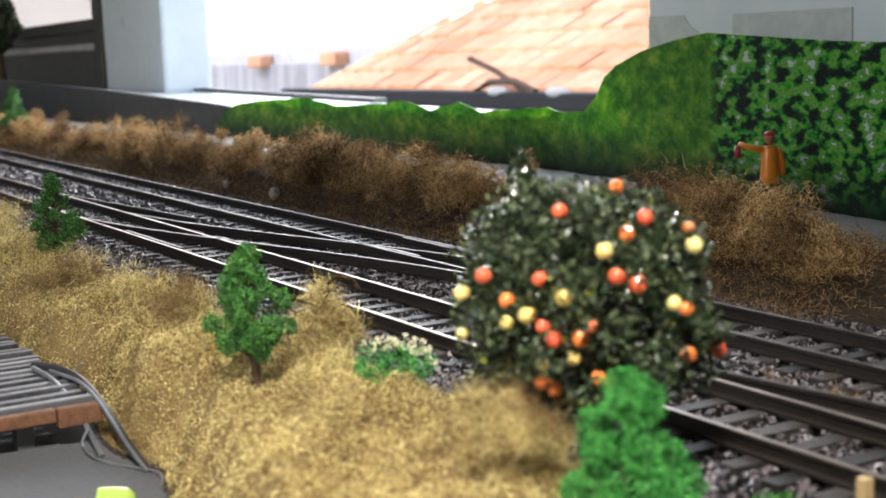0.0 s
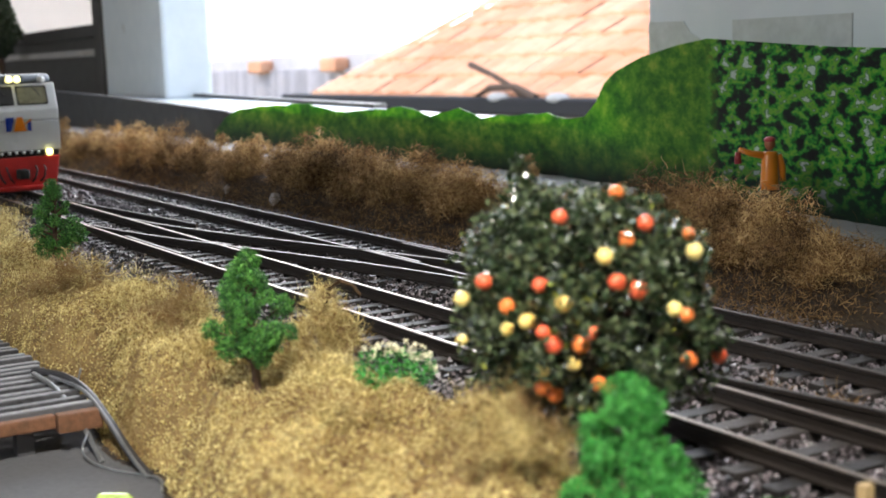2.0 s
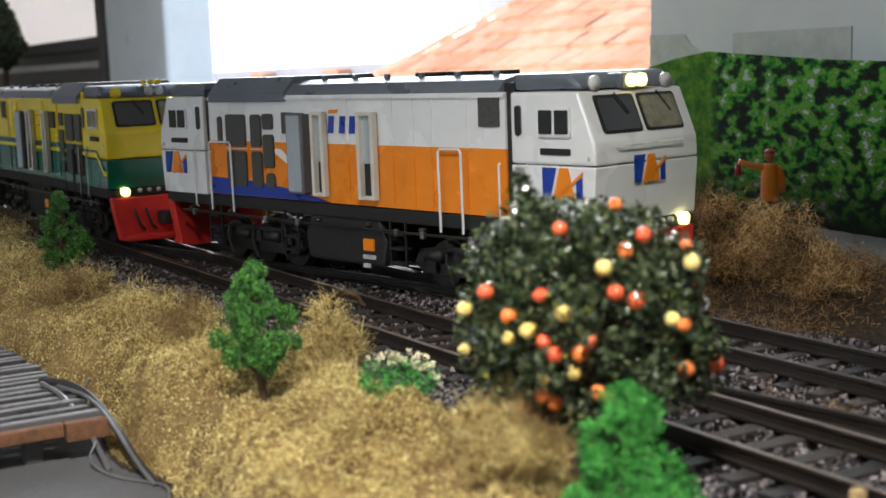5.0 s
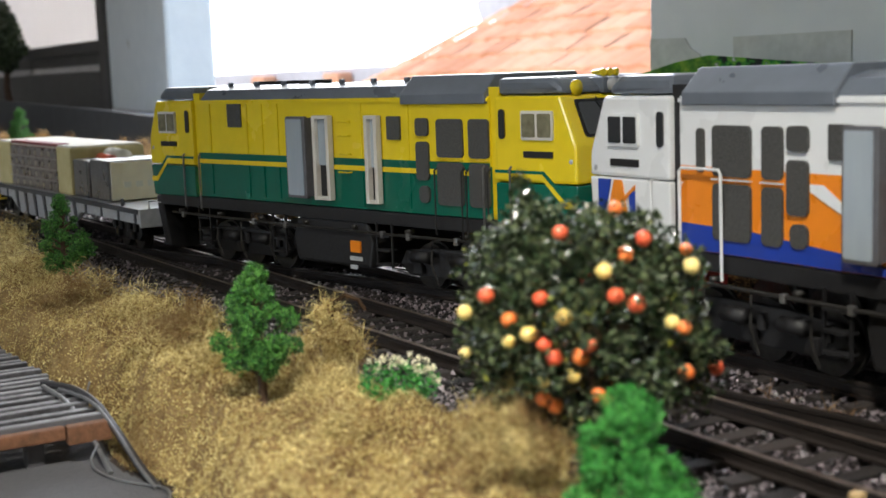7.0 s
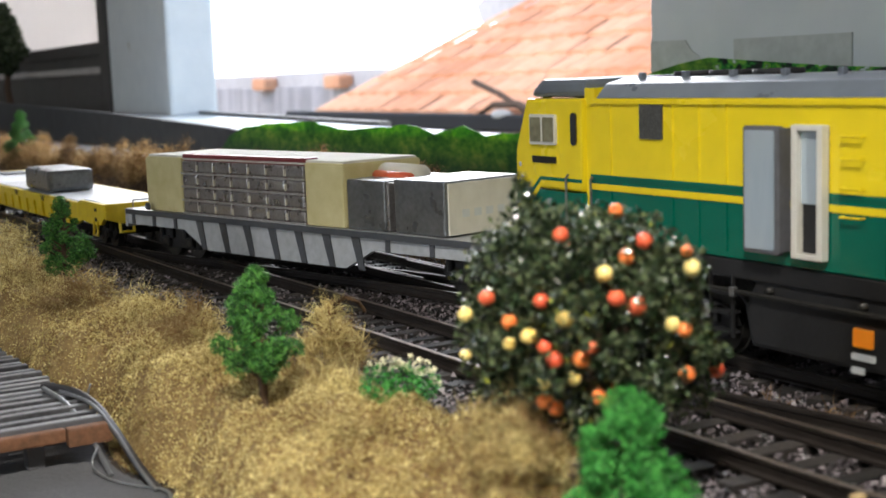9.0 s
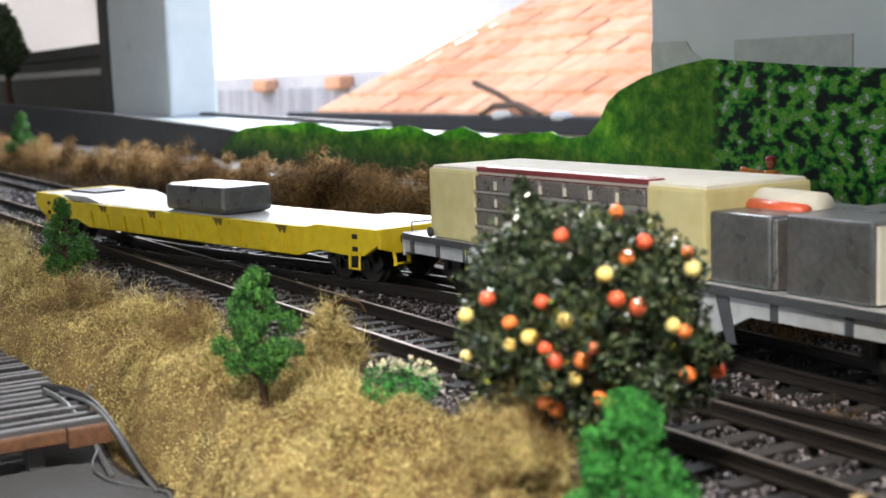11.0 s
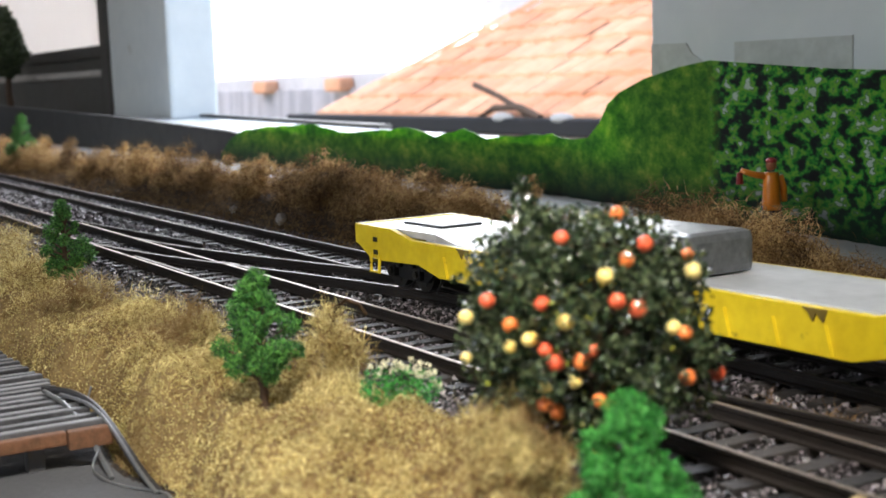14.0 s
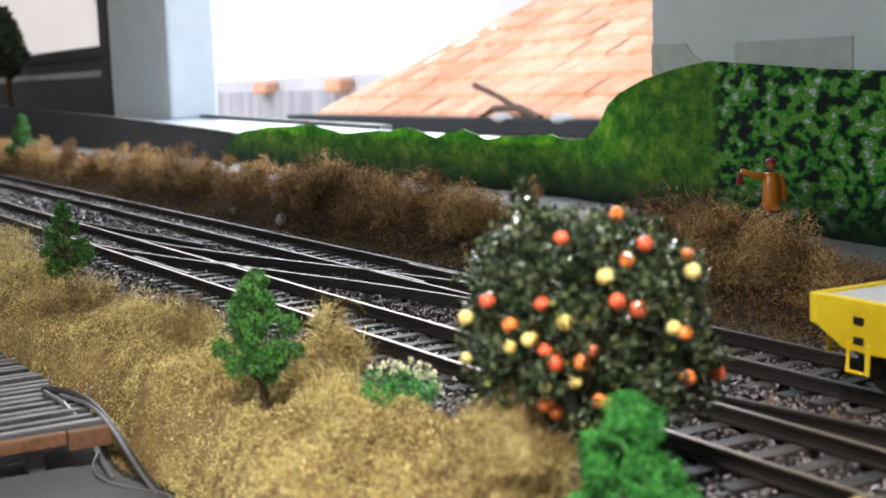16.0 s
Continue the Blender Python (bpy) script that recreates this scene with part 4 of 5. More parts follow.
    for x in ((-0.052, -0.034, -0.027, -0.020, 0.0145, 0.0318) if not white else (0.004, 0.0210, 0.0285, 0.0350, 0.0465)):
        for y in (-hood - 0.0001, hood + 0.0001):
            box("panel_seam", (x - 0.0001, y - 0.0002, split + 0.001), (x + 0.0001, y + 0.0002, Z1 - 0.0012), up, t)
            box("panel_seam", (x - 0.0001, y - 0.0002, Z0 + 0.001), (x + 0.0001, y + 0.0002, split - 0.0024), lo, t)
    for y in (-hood - 0.0002, hood + 0.0002):
        box("rain_strip", (-C, y - 0.0003, Z1 - 0.0011), (C, y + 0.0003, Z1 - 0.0004), up, t)
    if white:
        bm = bmesh.new()
        add_prism(bm, [(-C, Z0 + 0.0001), (-0.004, Z0 + 0.0001), (-0.018, Z0 + 0.0026), (-0.040, Z0 + 0.0044), (-C, Z0 + 0.0048)], -hood - 0.0001, -hood - 0.00022, 1)
        part("blue_wave", bm, M["blue"], t)
        marks(t, "white_flash", [[(-0.0272, 0.0328), (-0.0272, 0.0316), (-0.0150, 0.0256), (-0.0150, 0.0266), (-0.0245, 0.0328)]], M["white"], -hood - 0.00015)
        for s0, mat, q in ((-0.0040, M["blue"], 0), (0.0005, M["blue"], 1), (0.0045, M["blue"], 2)):
            marks(t, "emblem_mark", [[(s0, 0.0372), (s0 + 0.0022, 0.0372), (s0 + 0.0028, 0.0415), (s0 + 0.0006, 0.0415)]], mat, -hood - 0.00015)
        marks(t, "emblem_swoosh", [[(-0.0036, 0.0422), (0.0000, 0.0422), (0.0006, 0.0431), (-0.0030, 0.0431)]], M["orange"], -hood - 0.00015)
    else:
        # two yellow lines on the green edge, bent down at the cabs
        zs = ((split - 0.0001, 0.00075, M["loco_green"]), (split - 0.0018, 0.0009, M["yellow"]))
        marks(t, "green_line", [[(-C, split), (C, split), (C, split + 0.0008), (-C, split + 0.0008)]], M["loco_green"], -hood - 0.0001)
        marks(t, "yellow_line", [[(-C, split - 0.0022), (C, split - 0.0022), (C, split - 0.0010), (-C, split - 0.0010)]], M["yellow"], -hood - 0.0001)
        for s in (1, -1):
            a, b, c, d = s * (C + 0.0022), s * (X_BODY - 0.0068), s * (X_BODY - 0.0005), s * (X_BODY + 0.0024)
            lower = [[(a, 0.0300), (b, 0.0300), (b, 0.0288), (a, 0.0288)], [(b, 0.0300), (c, 0.0245), (c, 0.0231), (b, 0.0288)], [(c, 0.0245), (d, 0.0245), (d, 0.0231), (c, 0.0231)]]
            fill = [[(a, Z0 - 0.0003), (a, 0.0282), (b, 0.0282), (c, 0.0226), (d, 0.0226), (d, Z0 - 0.0003)]]
            marks(t, "yellow_line", lower, M["yellow"], -W2 - 0.00012)
            marks(t, "green_line", [[(a, 0.0308), (b + s * 0.0004, 0.0308), (b, 0.0301), (a, 0.0301)], [(b + s * 0.0004, 0.0308), (c + s * 0.0004, 0.0253), (c, 0.0246), (b, 0.0301)]], M["loco_green"], -W2 - 0.00012)
    # underframe
    box("frame", (-X_BODY, -W2 + 0.0006, 0.0160), (X_BODY, W2 - 0.0006, 0.0192), M["black"], t, 0.0003)
    prism("fuel_tank", [(-0.014, 0.0160), (-0.0165, 0.0110), (-0.0150, 0.0045), (0.0150, 0.0045), (0.0165, 0.0110), (0.014, 0.0160)], -W2 + 0.0012, W2 - 0.0012, M["black"], t, 1, 0.0008)
    near_panel("plate", 0.0079, 0.0117, 0.0083, 0.0112, M["orange"], t, -W2 + 0.0010, 0.0003, 0.0002, "orange square plate")
    for z in (0.0062, 0.0040):
        near_panel("plate_bar", 0.0075, 0.0121 if z > 0.005 else 0.0100, z, z + 0.0010, M["stripe_white"], t, -W2 + 0.0010, 0.0002, 0.0001)
    for x in (-0.0575, -0.0215, 0.0215, 0.0575):
        for z in (0.0060, 0.0095, 0.0130):
            box("footstep", (x - 0.0026, -W2 - 0.0002, z), (x + 0.0026, -W2 + 0.0026, z + 0.0005), M["black"], t)
        box("step_hanger", (x - 0.0030, -W2 + 0.0003, 0.0055), (x - 0.0026, -W2 + 0.0009, 0.0165), M["black"], t)
        box("step_hanger", (x + 0.0026, -W2 + 0.0003, 0.0055), (x + 0.0030, -W2 + 0.0009, 0.0165), M["black"], t)
    for x in np.linspace(-0.07, 0.07, 8):
        smooth(cyl("cable_joint", (x, -W2 + 0.0012, 0.0148), 0.0006, 0.0024, M["wheel"], t, 1, 10))
    # pipes, brake gear and small pale fittings along the frame
    tube("air_pipe", [(-0.074, -W2 + 0.0002, 0.0141), (-0.020, -W2 + 0.0002, 0.0138), (0.022, -W2 + 0.0002, 0.0138), (0.074, -W2 + 0.0002, 0.0141)], 0.0004, M["wheel"], t, 6)
    for x in (-0.0690, -0.0335, -0.0190, 0.0205, 0.0300, 0.0465, 0.0640):
        box("valve", (x, -W2 - 0.0002, 0.0128), (x + 0.0013, -W2 + 0.0008, 0.0145), M["steel"], t, 0.0002)
    for x in (-0.0585, -0.0465, -0.0325, 0.0325, 0.0465, 0.0585):
        smooth(cyl("brake_cylinder", (x, -0.0150, 0.0088), 0.0014, 0.0055, M["black"], t, 0, 12))
        tube("sand_pipe", [(x + 0.0030, -0.0140, 0.0125), (x + 0.0034, -0.0146, 0.0070), (x + 0.0044, -0.0136, 0.0022)], 0.0003, M["wheel"], t, 5)
    bogie(t, -0.0445, 0.044, 3, 0.0056)
    bogie(t, 0.0445, 0.044, 3, 0.0056)
    if white:
        tagged(t, "white and orange model diesel locomotive with lit headlights", "locomotive", "train")
    else:
        tagged(t, "yellow and green model diesel locomotive with grey roof", "locomotive", "train")
    return t


def coupling(t, x, s):
    c = box("coupler", (min(x, x + s * 0.007), -0.0014, 0.0078), (max(x, x + s * 0.007), 0.0014, 0.0104), M["black"], t, 0.0004)
    return c


def container_wagon():
    """Fish-belly flat wagon; local x from -0.076 to 0.076."""
    t = empty("container_wagon")
    tagged(t, "grey fish-belly flat wagon with black and white stripes", "wagon", "train")
    w, L = 0.0150, 0.087
    box("deck", (-L, -w, 0.0128), (L, w, 0.0140), M["deck_grey"], t, 0.0002)
    belly = [(-L, 0.0128), (-L, 0.0095), (-0.055, 0.0095), (-0.044, 0.0042), (0.020, 0.0042), (0.031, 0.0095), (L, 0.0095), (L, 0.0128)]
    for y0, y1 in ((-w + 0.0002, -w + 0.0016), (w - 0.0016, w - 0.0002)):
        s = prism("side_sill", belly, y0, y1, M["stripe_white"], t)
    for k in range(7):
        x = -0.046 + k * 0.0118
        prism("dark_stripe", [(x - 0.0020, 0.0127), (x + 0.0012, 0.0127), (x + 0.0030, 0.0043), (x + 0.0008, 0.0043)], -w + 0.0001, -w - 0.0002, M["frame_grey"], t)
    for x in (-0.084, -0.072, -0.060, 0.036, 0.052, 0.068, 0.083):
        box("dark_stripe", (x, -w - 0.0002, 0.0096), (x + 0.0016, -w + 0.0001, 0.0125), M["frame_grey"], t)
    box("top_rail", (-L, -w - 0.0006, 0.0126), (L, -w - 0.0001, 0.0142), M["frame_grey"], t, 0.0001)
    for s in (1, -1):
        b0, b1 = sorted((s * L, s * (L + 0.0012)))
        box("headstock", (b0, -w, 0.0085), (b1, w, 0.0142), M["stripe_white"], t, 0.0002)
        coupling(t, s * L, s)
        tube("grab_rail", [(s * L * 1.015, -0.012, 0.0142), (s * L * 1.015, -0.012, 0.0165), (s * L * 1.015, -0.006, 0.0165), (s * L * 1.015, -0.006, 0.0142)], 0.00025, M["steel"], t, 6)
        smooth(cyl("brake_wheel", (s * 0.074, -w - 0.0002, 0.0155), 0.0012, 0.0006, M["frame_grey"], t, 1, 14))
        bogie(t, s * 0.064, 0.026, 2, 0.0048, 0.0105)
    return t


def freight_stack():
    """Loads on the first wagon: wrapped crates with paper ends, two metal blocks, a rolled strip."""
    things = []
    z = 0.0141
    c = empty("crate_stack")
    tagged(c, "stack of foil crates between yellowed paper ends", "crate stack", "freight")
    x0, x1, w = -0.0768, 0.0187, 0.0135
    for a, b in ((x0, x0 + 0.0200), (x1 - 0.0160, x1)):
        box("paper_wrap", (a, -w, z), (b, w, z + 0.0166), M["paper_yellow"], c, 0.0008, "yellowed paper sleeve")
    a, b = x0 + 0.0201, x1 - 0.0161
    box("core", (a, -w + 0.0012, z), (b, w - 0.0012, z + 0.0158), M["maroon"], c)
    n, m = 7, 4
    for i in range(n):
        for j in range(m):
            dx, dz = (b - a) / n, 0.0158 / m
            for s in (-1, 1):
                y0, y1 = sorted((s * (w - 0.0016), s * w))
                box("foil_tray", (a + i * dx + 0.0003, y0, z + j * dz + 0.0004), (a + (i + 1) * dx - 0.0003, y1, z + (j + 1) * dz - 0.0002), M["foil"], c, 0.0006)
    # pale slivers that paint the foil's glints between the trays
    for i in range(1, n):
        for j in range(m):
            xx, zz = a + i * (b - a) / n, z + j * 0.0158 / m
            box("tray_glint", (xx - 0.00018, -w - 0.0003, zz + 0.0009), (xx + 0.00018, -w + 0.0006, zz + 0.0027), M["paper_white"], c)
    for j in range(m):
        box("strap", (a, -w - 0.0003, z + j * 0.0158 / m - 0.0001), (b, -w + 0.0003, z + j * 0.0158 / m + 0.0004), M["strap"], c)
    box("top_sheet", (x0 + 0.0005, -w + 0.0008, z + 0.0158), (x1 - 0.0005, w - 0.0008, z + 0.0172), M["paper_white"], c, 0.0006, "cream card sheet")
    box("top_strip", (a, -w + 0.0006, z + 0.0164), (b, -w + 0.0050, z + 0.0176), M["maroon"], c, 0.0003)
    things.append(c)
    r = empty("rolled_strip")
    tagged(r, "red strip rolled in cream paper on the load", "roll", "freight")
    smooth(tube("roll", [(x1 - 0.006, 0.001, z + 0.0128), (x1 + 0.006, 0.001, z + 0.0128), (x1 + 0.014, 0.001, z + 0.0126)], 0.0032, M["paper_white"], r, 16))
    smooth(tube("red_strip", [(x1 + 0.001, -0.0030, z + 0.0128), (x1 + 0.014, -0.0030, z + 0.0124)], 0.0016, M["fruit_red"], r, 10))
    things.append(r)
    for x, l, hh, y1 in ((x1 + 0.0003, 0.0150, 0.0128, 0.0115), (x1 + 0.0185, 0.0182, 0.0134, 0.0125)):
        bk = empty("metal_block")
        tagged(bk, "dull grey cast metal weight block on the wagon", "metal block", "freight")
        box("block", (x, -0.0128, z), (x + l, y1, z + hh), M["zinc"], bk, 0.0007)
        if l > 0.015:
            box("card_face", (x + l + 0.0001, -0.0122, z + 0.0004), (x + l + 0.0008, y1 - 0.0008, z + hh - 0.0006), M["paper_white"], bk, 0.0002, "cream card with faint print")
            for q in (-0.008, -0.004, 0.0, 0.004):
                box("print_bar", (x + l + 0.0008, q, z + 0.0045), (x + l + 0.00086, q + 0.0024, z + 0.0064), M["tape"], bk)
        else:
            box("foil_edge", (x + l + 0.0001, -0.0126, z + 0.0003), (x + l + 0.0012, 0.004, z + hh - 0.0005), M["foil"], bk, 0.0002)
        things.append(bk)
    return things


def well_wagon():
    """Yellow spine wagon with one raised end; local x from -0.0975 to 0.0975."""
    t = empty("flat_wagon")
    tagged(t, "weathered yellow flat wagon with grey deck and raised ends", "wagon", "train")
    L, w = 0.0960, 0.0150
    side = [(-L, 0.0160), (-0.080, 0.0158), (-0.070, 0.0138), (0.066, 0.0138), (0.070, 0.0148), (L, 0.0148), (L, 0.0108), (0.0905, 0.0078), (0.0840, 0.0074), (0.071, 0.0080), (0.062, 0.0058), (-0.058, 0.0058), (-0.067, 0.0080), (-0.0840, 0.0074), (-0.0905, 0.0078), (-L, 0.0108)]
    for y0, y1 in ((-w, -w + 0.0016), (w - 0.0016, w)):
        sd = prism("side_sill", side, y0, y1, M["wagon_yellow"], t, 1, 0.0003)
    for k in range(11):
        x = -0.055 + k * 0.0112
        prism("side_rib", [(x, 0.0112), (x + 0.0014, 0.0062), (x - 0.0014, 0.0062)], -w - 0.0007, -w + 0.0002, M["wagon_yellow"], t)
    for s in (1, -1):
        for z in (0.0088, 0.0120):
            box("slot", (s * 0.0870 - 0.0010, -w - 0.0002, z), (s * 0.0870 + 0.0010, -w + 0.0002, z + 0.0012), M["black"], t)
        tube("foot_stirrup", [(s * 0.0890, -w - 0.0001, 0.0090), (s * 0.0890, -w - 0.0004, 0.0044), (s * 0.0850, -w - 0.0004, 0.0044), (s * 0.0850, -w - 0.0001, 0.0090)], 0.00045, M["wagon_yellow"], t, 6)
    dirty = material("dirty_bracket", shades((0.16, 0.11, 0.02)), 0.6, scale=300)
    for x in (-0.050, -0.018, 0.020, 0.052):
        prism("side_bracket", [(x, 0.0136), (x + 0.0052, 0.0136), (x + 0.0044, 0.0114), (x + 0.0030, 0.0129), (x + 0.0022, 0.0114), (x + 0.0012, 0.0129)], -w - 0.0003, -w + 0.0002, dirty, t)
    box("deck", (-0.066, -w + 0.0017, 0.0124), (0.066, w - 0.0017, 0.0140), M["deck_grey"], t, 0.0003, "dull grey sheet deck")
    box("raised_deck", (-L + 0.001, -w + 0.0017, 0.0140), (-0.0615, w - 0.0017, 0.0158), M["deck_grey"], t, 0.0003)
    prism("ramp", [(-0.0616, 0.0157), (-0.0530, 0.0141), (-0.0616, 0.0136)], -w + 0.0018, w - 0.0018, M["deck_grey"], t)
    box("raised_deck", (0.0685, -w + 0.0017, 0.0130), (L - 0.001, w - 0.0017, 0.0150), M["deck_grey"], t, 0.0003)
    box("deck_plate", (-0.088, -0.006, 0.0158), (-0.070, 0.006, 0.0164), M["frame_grey"], t, 0.0002)
    for s in (1, -1):
        bm = bmesh.new()
        x = s * L
        zt = 0.0160 if s < 0 else 0.0150
        add_prism(bm, [(-w, zt), (w, zt), (w, zt - 0.005), (0.0095, 0.0085), (-0.0095, 0.0085), (-w, zt - 0.005)], x, x + s * 0.0014, 0, 0.0003)
        h = part("headstock", bm, M["wagon_yellow"], t)
        for y in (-0.0085, 0.0050):
            box("slot", (min(x + s * 0.0013, x + s * 0.0017), y, 0.0112), (max(x + s * 0.0013, x + s * 0.0017), y + 0.0035, 0.0130), M["black"], h)
        for y in (-0.0105, 0.0060):
            tube("foot_stirrup", [(x + s * 0.001, y, 0.0105), (x + s * 0.0014, y, 0.0058), (x + s * 0.0014, y + 0.0045, 0.0058), (x + s * 0.001, y + 0.0045, 0.0105)], 0.0006, M["wagon_yellow"], h, 6)
        coupling(t, x, s)
        bogie(t, s * 0.080, 0.024, 2, 0.0045, 0.0100)
    return t


def ingot():
    k = empty("metal_block")
    tagged(k, "rounded cast metal weight lying on the yellow wagon", "metal block", "freight")
    smooth_box = box("block", (-0.0110, -0.0125, 0.0141), (0.0230, 0.0045, 0.0224), M["zinc"], k, 0.0018)
    return k


LOCO_WHITE, LOCO_YELLOW = locomotive("white"), locomotive("yellow")
WAGON_ONE, WAGON_TWO = container_wagon(), well_wagon()
LOADS = freight_stack()
INGOT = ingot()


def path_tables():
    xs = np.linspace(-2.6, 1.6, 8401)
    ys = route(xs)
    s = np.concatenate([[0], np.cumsum(np.hypot(np.diff(xs), np.diff(ys)))])
    return xs, ys, s - np.interp(0, xs, s)


# seconds and metres along the line of the leading locomotive's middle
RUN = [(0.0, -0.965), (1.0, -0.802), (2.0, -0.646), (2.5, -0.573), (3.0, -0.5060), (3.5, -0.4484), (4.0, -0.3945), (4.5, -0.3440), (5.4, -0.2575), (6.3, -0.1760), (7.0, -0.1165), (7.5, -0.0760),
       (8.0, -0.0375), (8.5, 0.0020), (9.0, 0.0415), (9.5, 0.0760), (10.4, 0.1320), (11.3, 0.1860), (12.0, 0.2270), (12.5, 0.2575), (13.0, 0.2875), (13.5, 0.3180), (14.0, 0.3510), (14.5, 0.3880), (15.0, 0.4249), (15.5, 0.4625), (16.0, 0.5015)]


def motions():
    xs, ys, ss = path_tables()

    def at(s):
        return Vector((float(np.interp(s, ss, xs)), float(np.interp(s, ss, ys))))

    rt, rs = [r[0] for r in RUN], [r[1] for r in RUN]
    slope = np.gradient(rs, rt)

    def run(t):
        """A smooth curve through the run."""
        i = min(max(int(np.searchsorted(rt, t, side="right")) - 1, 0), len(rt) - 2)
        h = rt[i + 1] - rt[i]
        u = (t - rt[i]) / h
        return (1 + 2 * u) * (1 - u) ** 2 * rs[i] + u * (1 - u) ** 2 * h * slope[i] + u * u * (3 - 2 * u) * rs[i + 1] + u * u * (u - 1) * h * slope[i + 1]

    def rows(offset, half):
        out = []
        for t in [0.25 * k for k in range(65)]:
            a, b = at(run(t) + offset - half), at(run(t) + offset + half)
            c = (a + b) / 2
            out.append((t, pose(c.x, c.y, 0, 0, 0, math.degrees(math.atan2(b.y - a.y, b.x - a.x)))))
        return out

    steps = [k / 30 for k in range(481)]
    for w, x, r in WHEELS:
        turn = [(t, pose(x, 0, r, 0, math.degrees((run(t) - run(0)) / r), 0)) for t in steps]
        walk(w, turn)
    walk(LOCO_WHITE, rows(-0.0040, 0.0445))
    walk(LOCO_YELLOW, rows(-0.1886, 0.0445))
    r = rows(-0.3625, 0.064)
    for ob in [WAGON_ONE] + LOADS:
        walk(ob, r)
    r = rows(-0.5540, 0.080)
    for ob in (WAGON_TWO, INGOT):
        walk(ob, r)


# ---- plants and small things ----
def bank_fibres():
    def spread(n):
        x = -0.05 - 0.75 * RNG.random(n) ** 1.7
        lo, hi = road_edge(x) + 0.0003, turf_edge(x) - 0.001
        y = lo + (hi - lo) * RNG.random(n) ** 1.1
        thin = 0.5 + 0.5 * wave(x, y, 170, 3.0)
        keep = (RNG.random(n) < 0.55 + 0.45 * thin) & (RNG.random(n) < 0.35 + 0.65 * step(0, 0.008, hi - y))
        return x[keep], y[keep], thin[keep]

    x, y, thin = spread(300000)
    n = len(x)
    heap = np.clip(wave(x, y, 620, 2.2) + 0.5 * wave(x, y, 1500, 0.3), 0, 1)
    v, f = leaflets(np.stack([x, y, height(x, y) + 0.0021 * heap * RNG.random(n) ** 0.5 + 0.0003 * RNG.random(n)], 1), 0.00027)
    tagged(raw("straw_crumbs", v.tolist(), f.tolist(), M["straw"]), "crumbly straw-coloured turf covering the bank", "grass", kind="stuff")
    x, y, thin = spread(100000)
    n = len(x)
    roots = np.stack([x, y, height(x, y) - 0.0002 + 0.0012 * RNG.random(n) * thin], 1)
    ways = RNG.normal(size=(n, 3)) * 0.8 + np.array([[0, 0, 0.5]])
    ob = fibres("straw_turf", roots, ways, RNG.uniform(0.0007, 0.0019, n), RNG.uniform(0.00008, 0.00016, n), 9.0, 4, M["straw"])
    tagged(ob, "matted straw-coloured static grass covering the bank", "grass", kind="stuff")
    # small curled clumps that break up the bank
    m = 520
    cx = -0.10 - 0.42 * RNG.random(m) ** 1.4
    lo, hi = road_edge(cx) + 0.003, turf_edge(cx) - 0.003
    cy = lo + (hi - lo) * RNG.random(m)
    per = 60
    r = RNG.uniform(0.0012, 0.0030, m).repeat(per)
    a = RNG.uniform(0, 2 * math.pi, m * per)
    q = np.sqrt(RNG.random(m * per)) * r
    x, y = cx.repeat(per) + np.cos(a) * q, cy.repeat(per) + np.sin(a) * q
    roots = np.stack([x, y, height(x, y) + RNG.random(m * per) * r * 0.7], 1)
    ways = RNG.normal(size=(m * per, 3)) + np.array([[0, 0, 0.6]])
    ob = fibres("curled_turf", roots, ways, RNG.uniform(0.5, 1.1, m * per) * r, RNG.uniform(0.00009, 0.00018, m * per), 8.0, 4, M["straw"])
    tagged(ob, "loose curled straw clumps scattered over the bank", "grass", kind="stuff")
    n = 90000
    x = -0.17 - 0.95 * RNG.random(n) ** 1.3
    y = 0.1905 + 0.070 * RNG.random(n) ** 1.25
    keep = RNG.random(n) < step(-0.176, -0.192, x)
    x, y = x[keep], y[keep]
    n = len(x)
    top = step(0.192, 0.210, y) * (1 - 0.6 * step(0.235, 0.262, y))
    lump = 0.55 + 0.40 * wave(x, y, 95, 2.0) + 0.30 * wave(x, y, 230, 4.0) + 0.15 * wave(x, y, 520, 1.0)
    rise = 0.0022 + 0.0062 * top * np.clip(lump, 0.1, 1.3)
    roots = np.stack([x, y, height(x, y) - 0.0005 + rise * RNG.random(n) ** 0.8], 1)
    ways = RNG.normal(size=(n, 3)) + np.array([[0, -0.1, 0.25]])
    ob = fibres("brown_turf", roots, ways, RNG.uniform(0.0024, 0.0056, n), RNG.uniform(0.00014, 0.00026, n), 6.0, 5, M["brown"])
    tagged(ob, "curly brown fibre scrub along the far bank", "grass", kind="stuff")


bank_fibres()


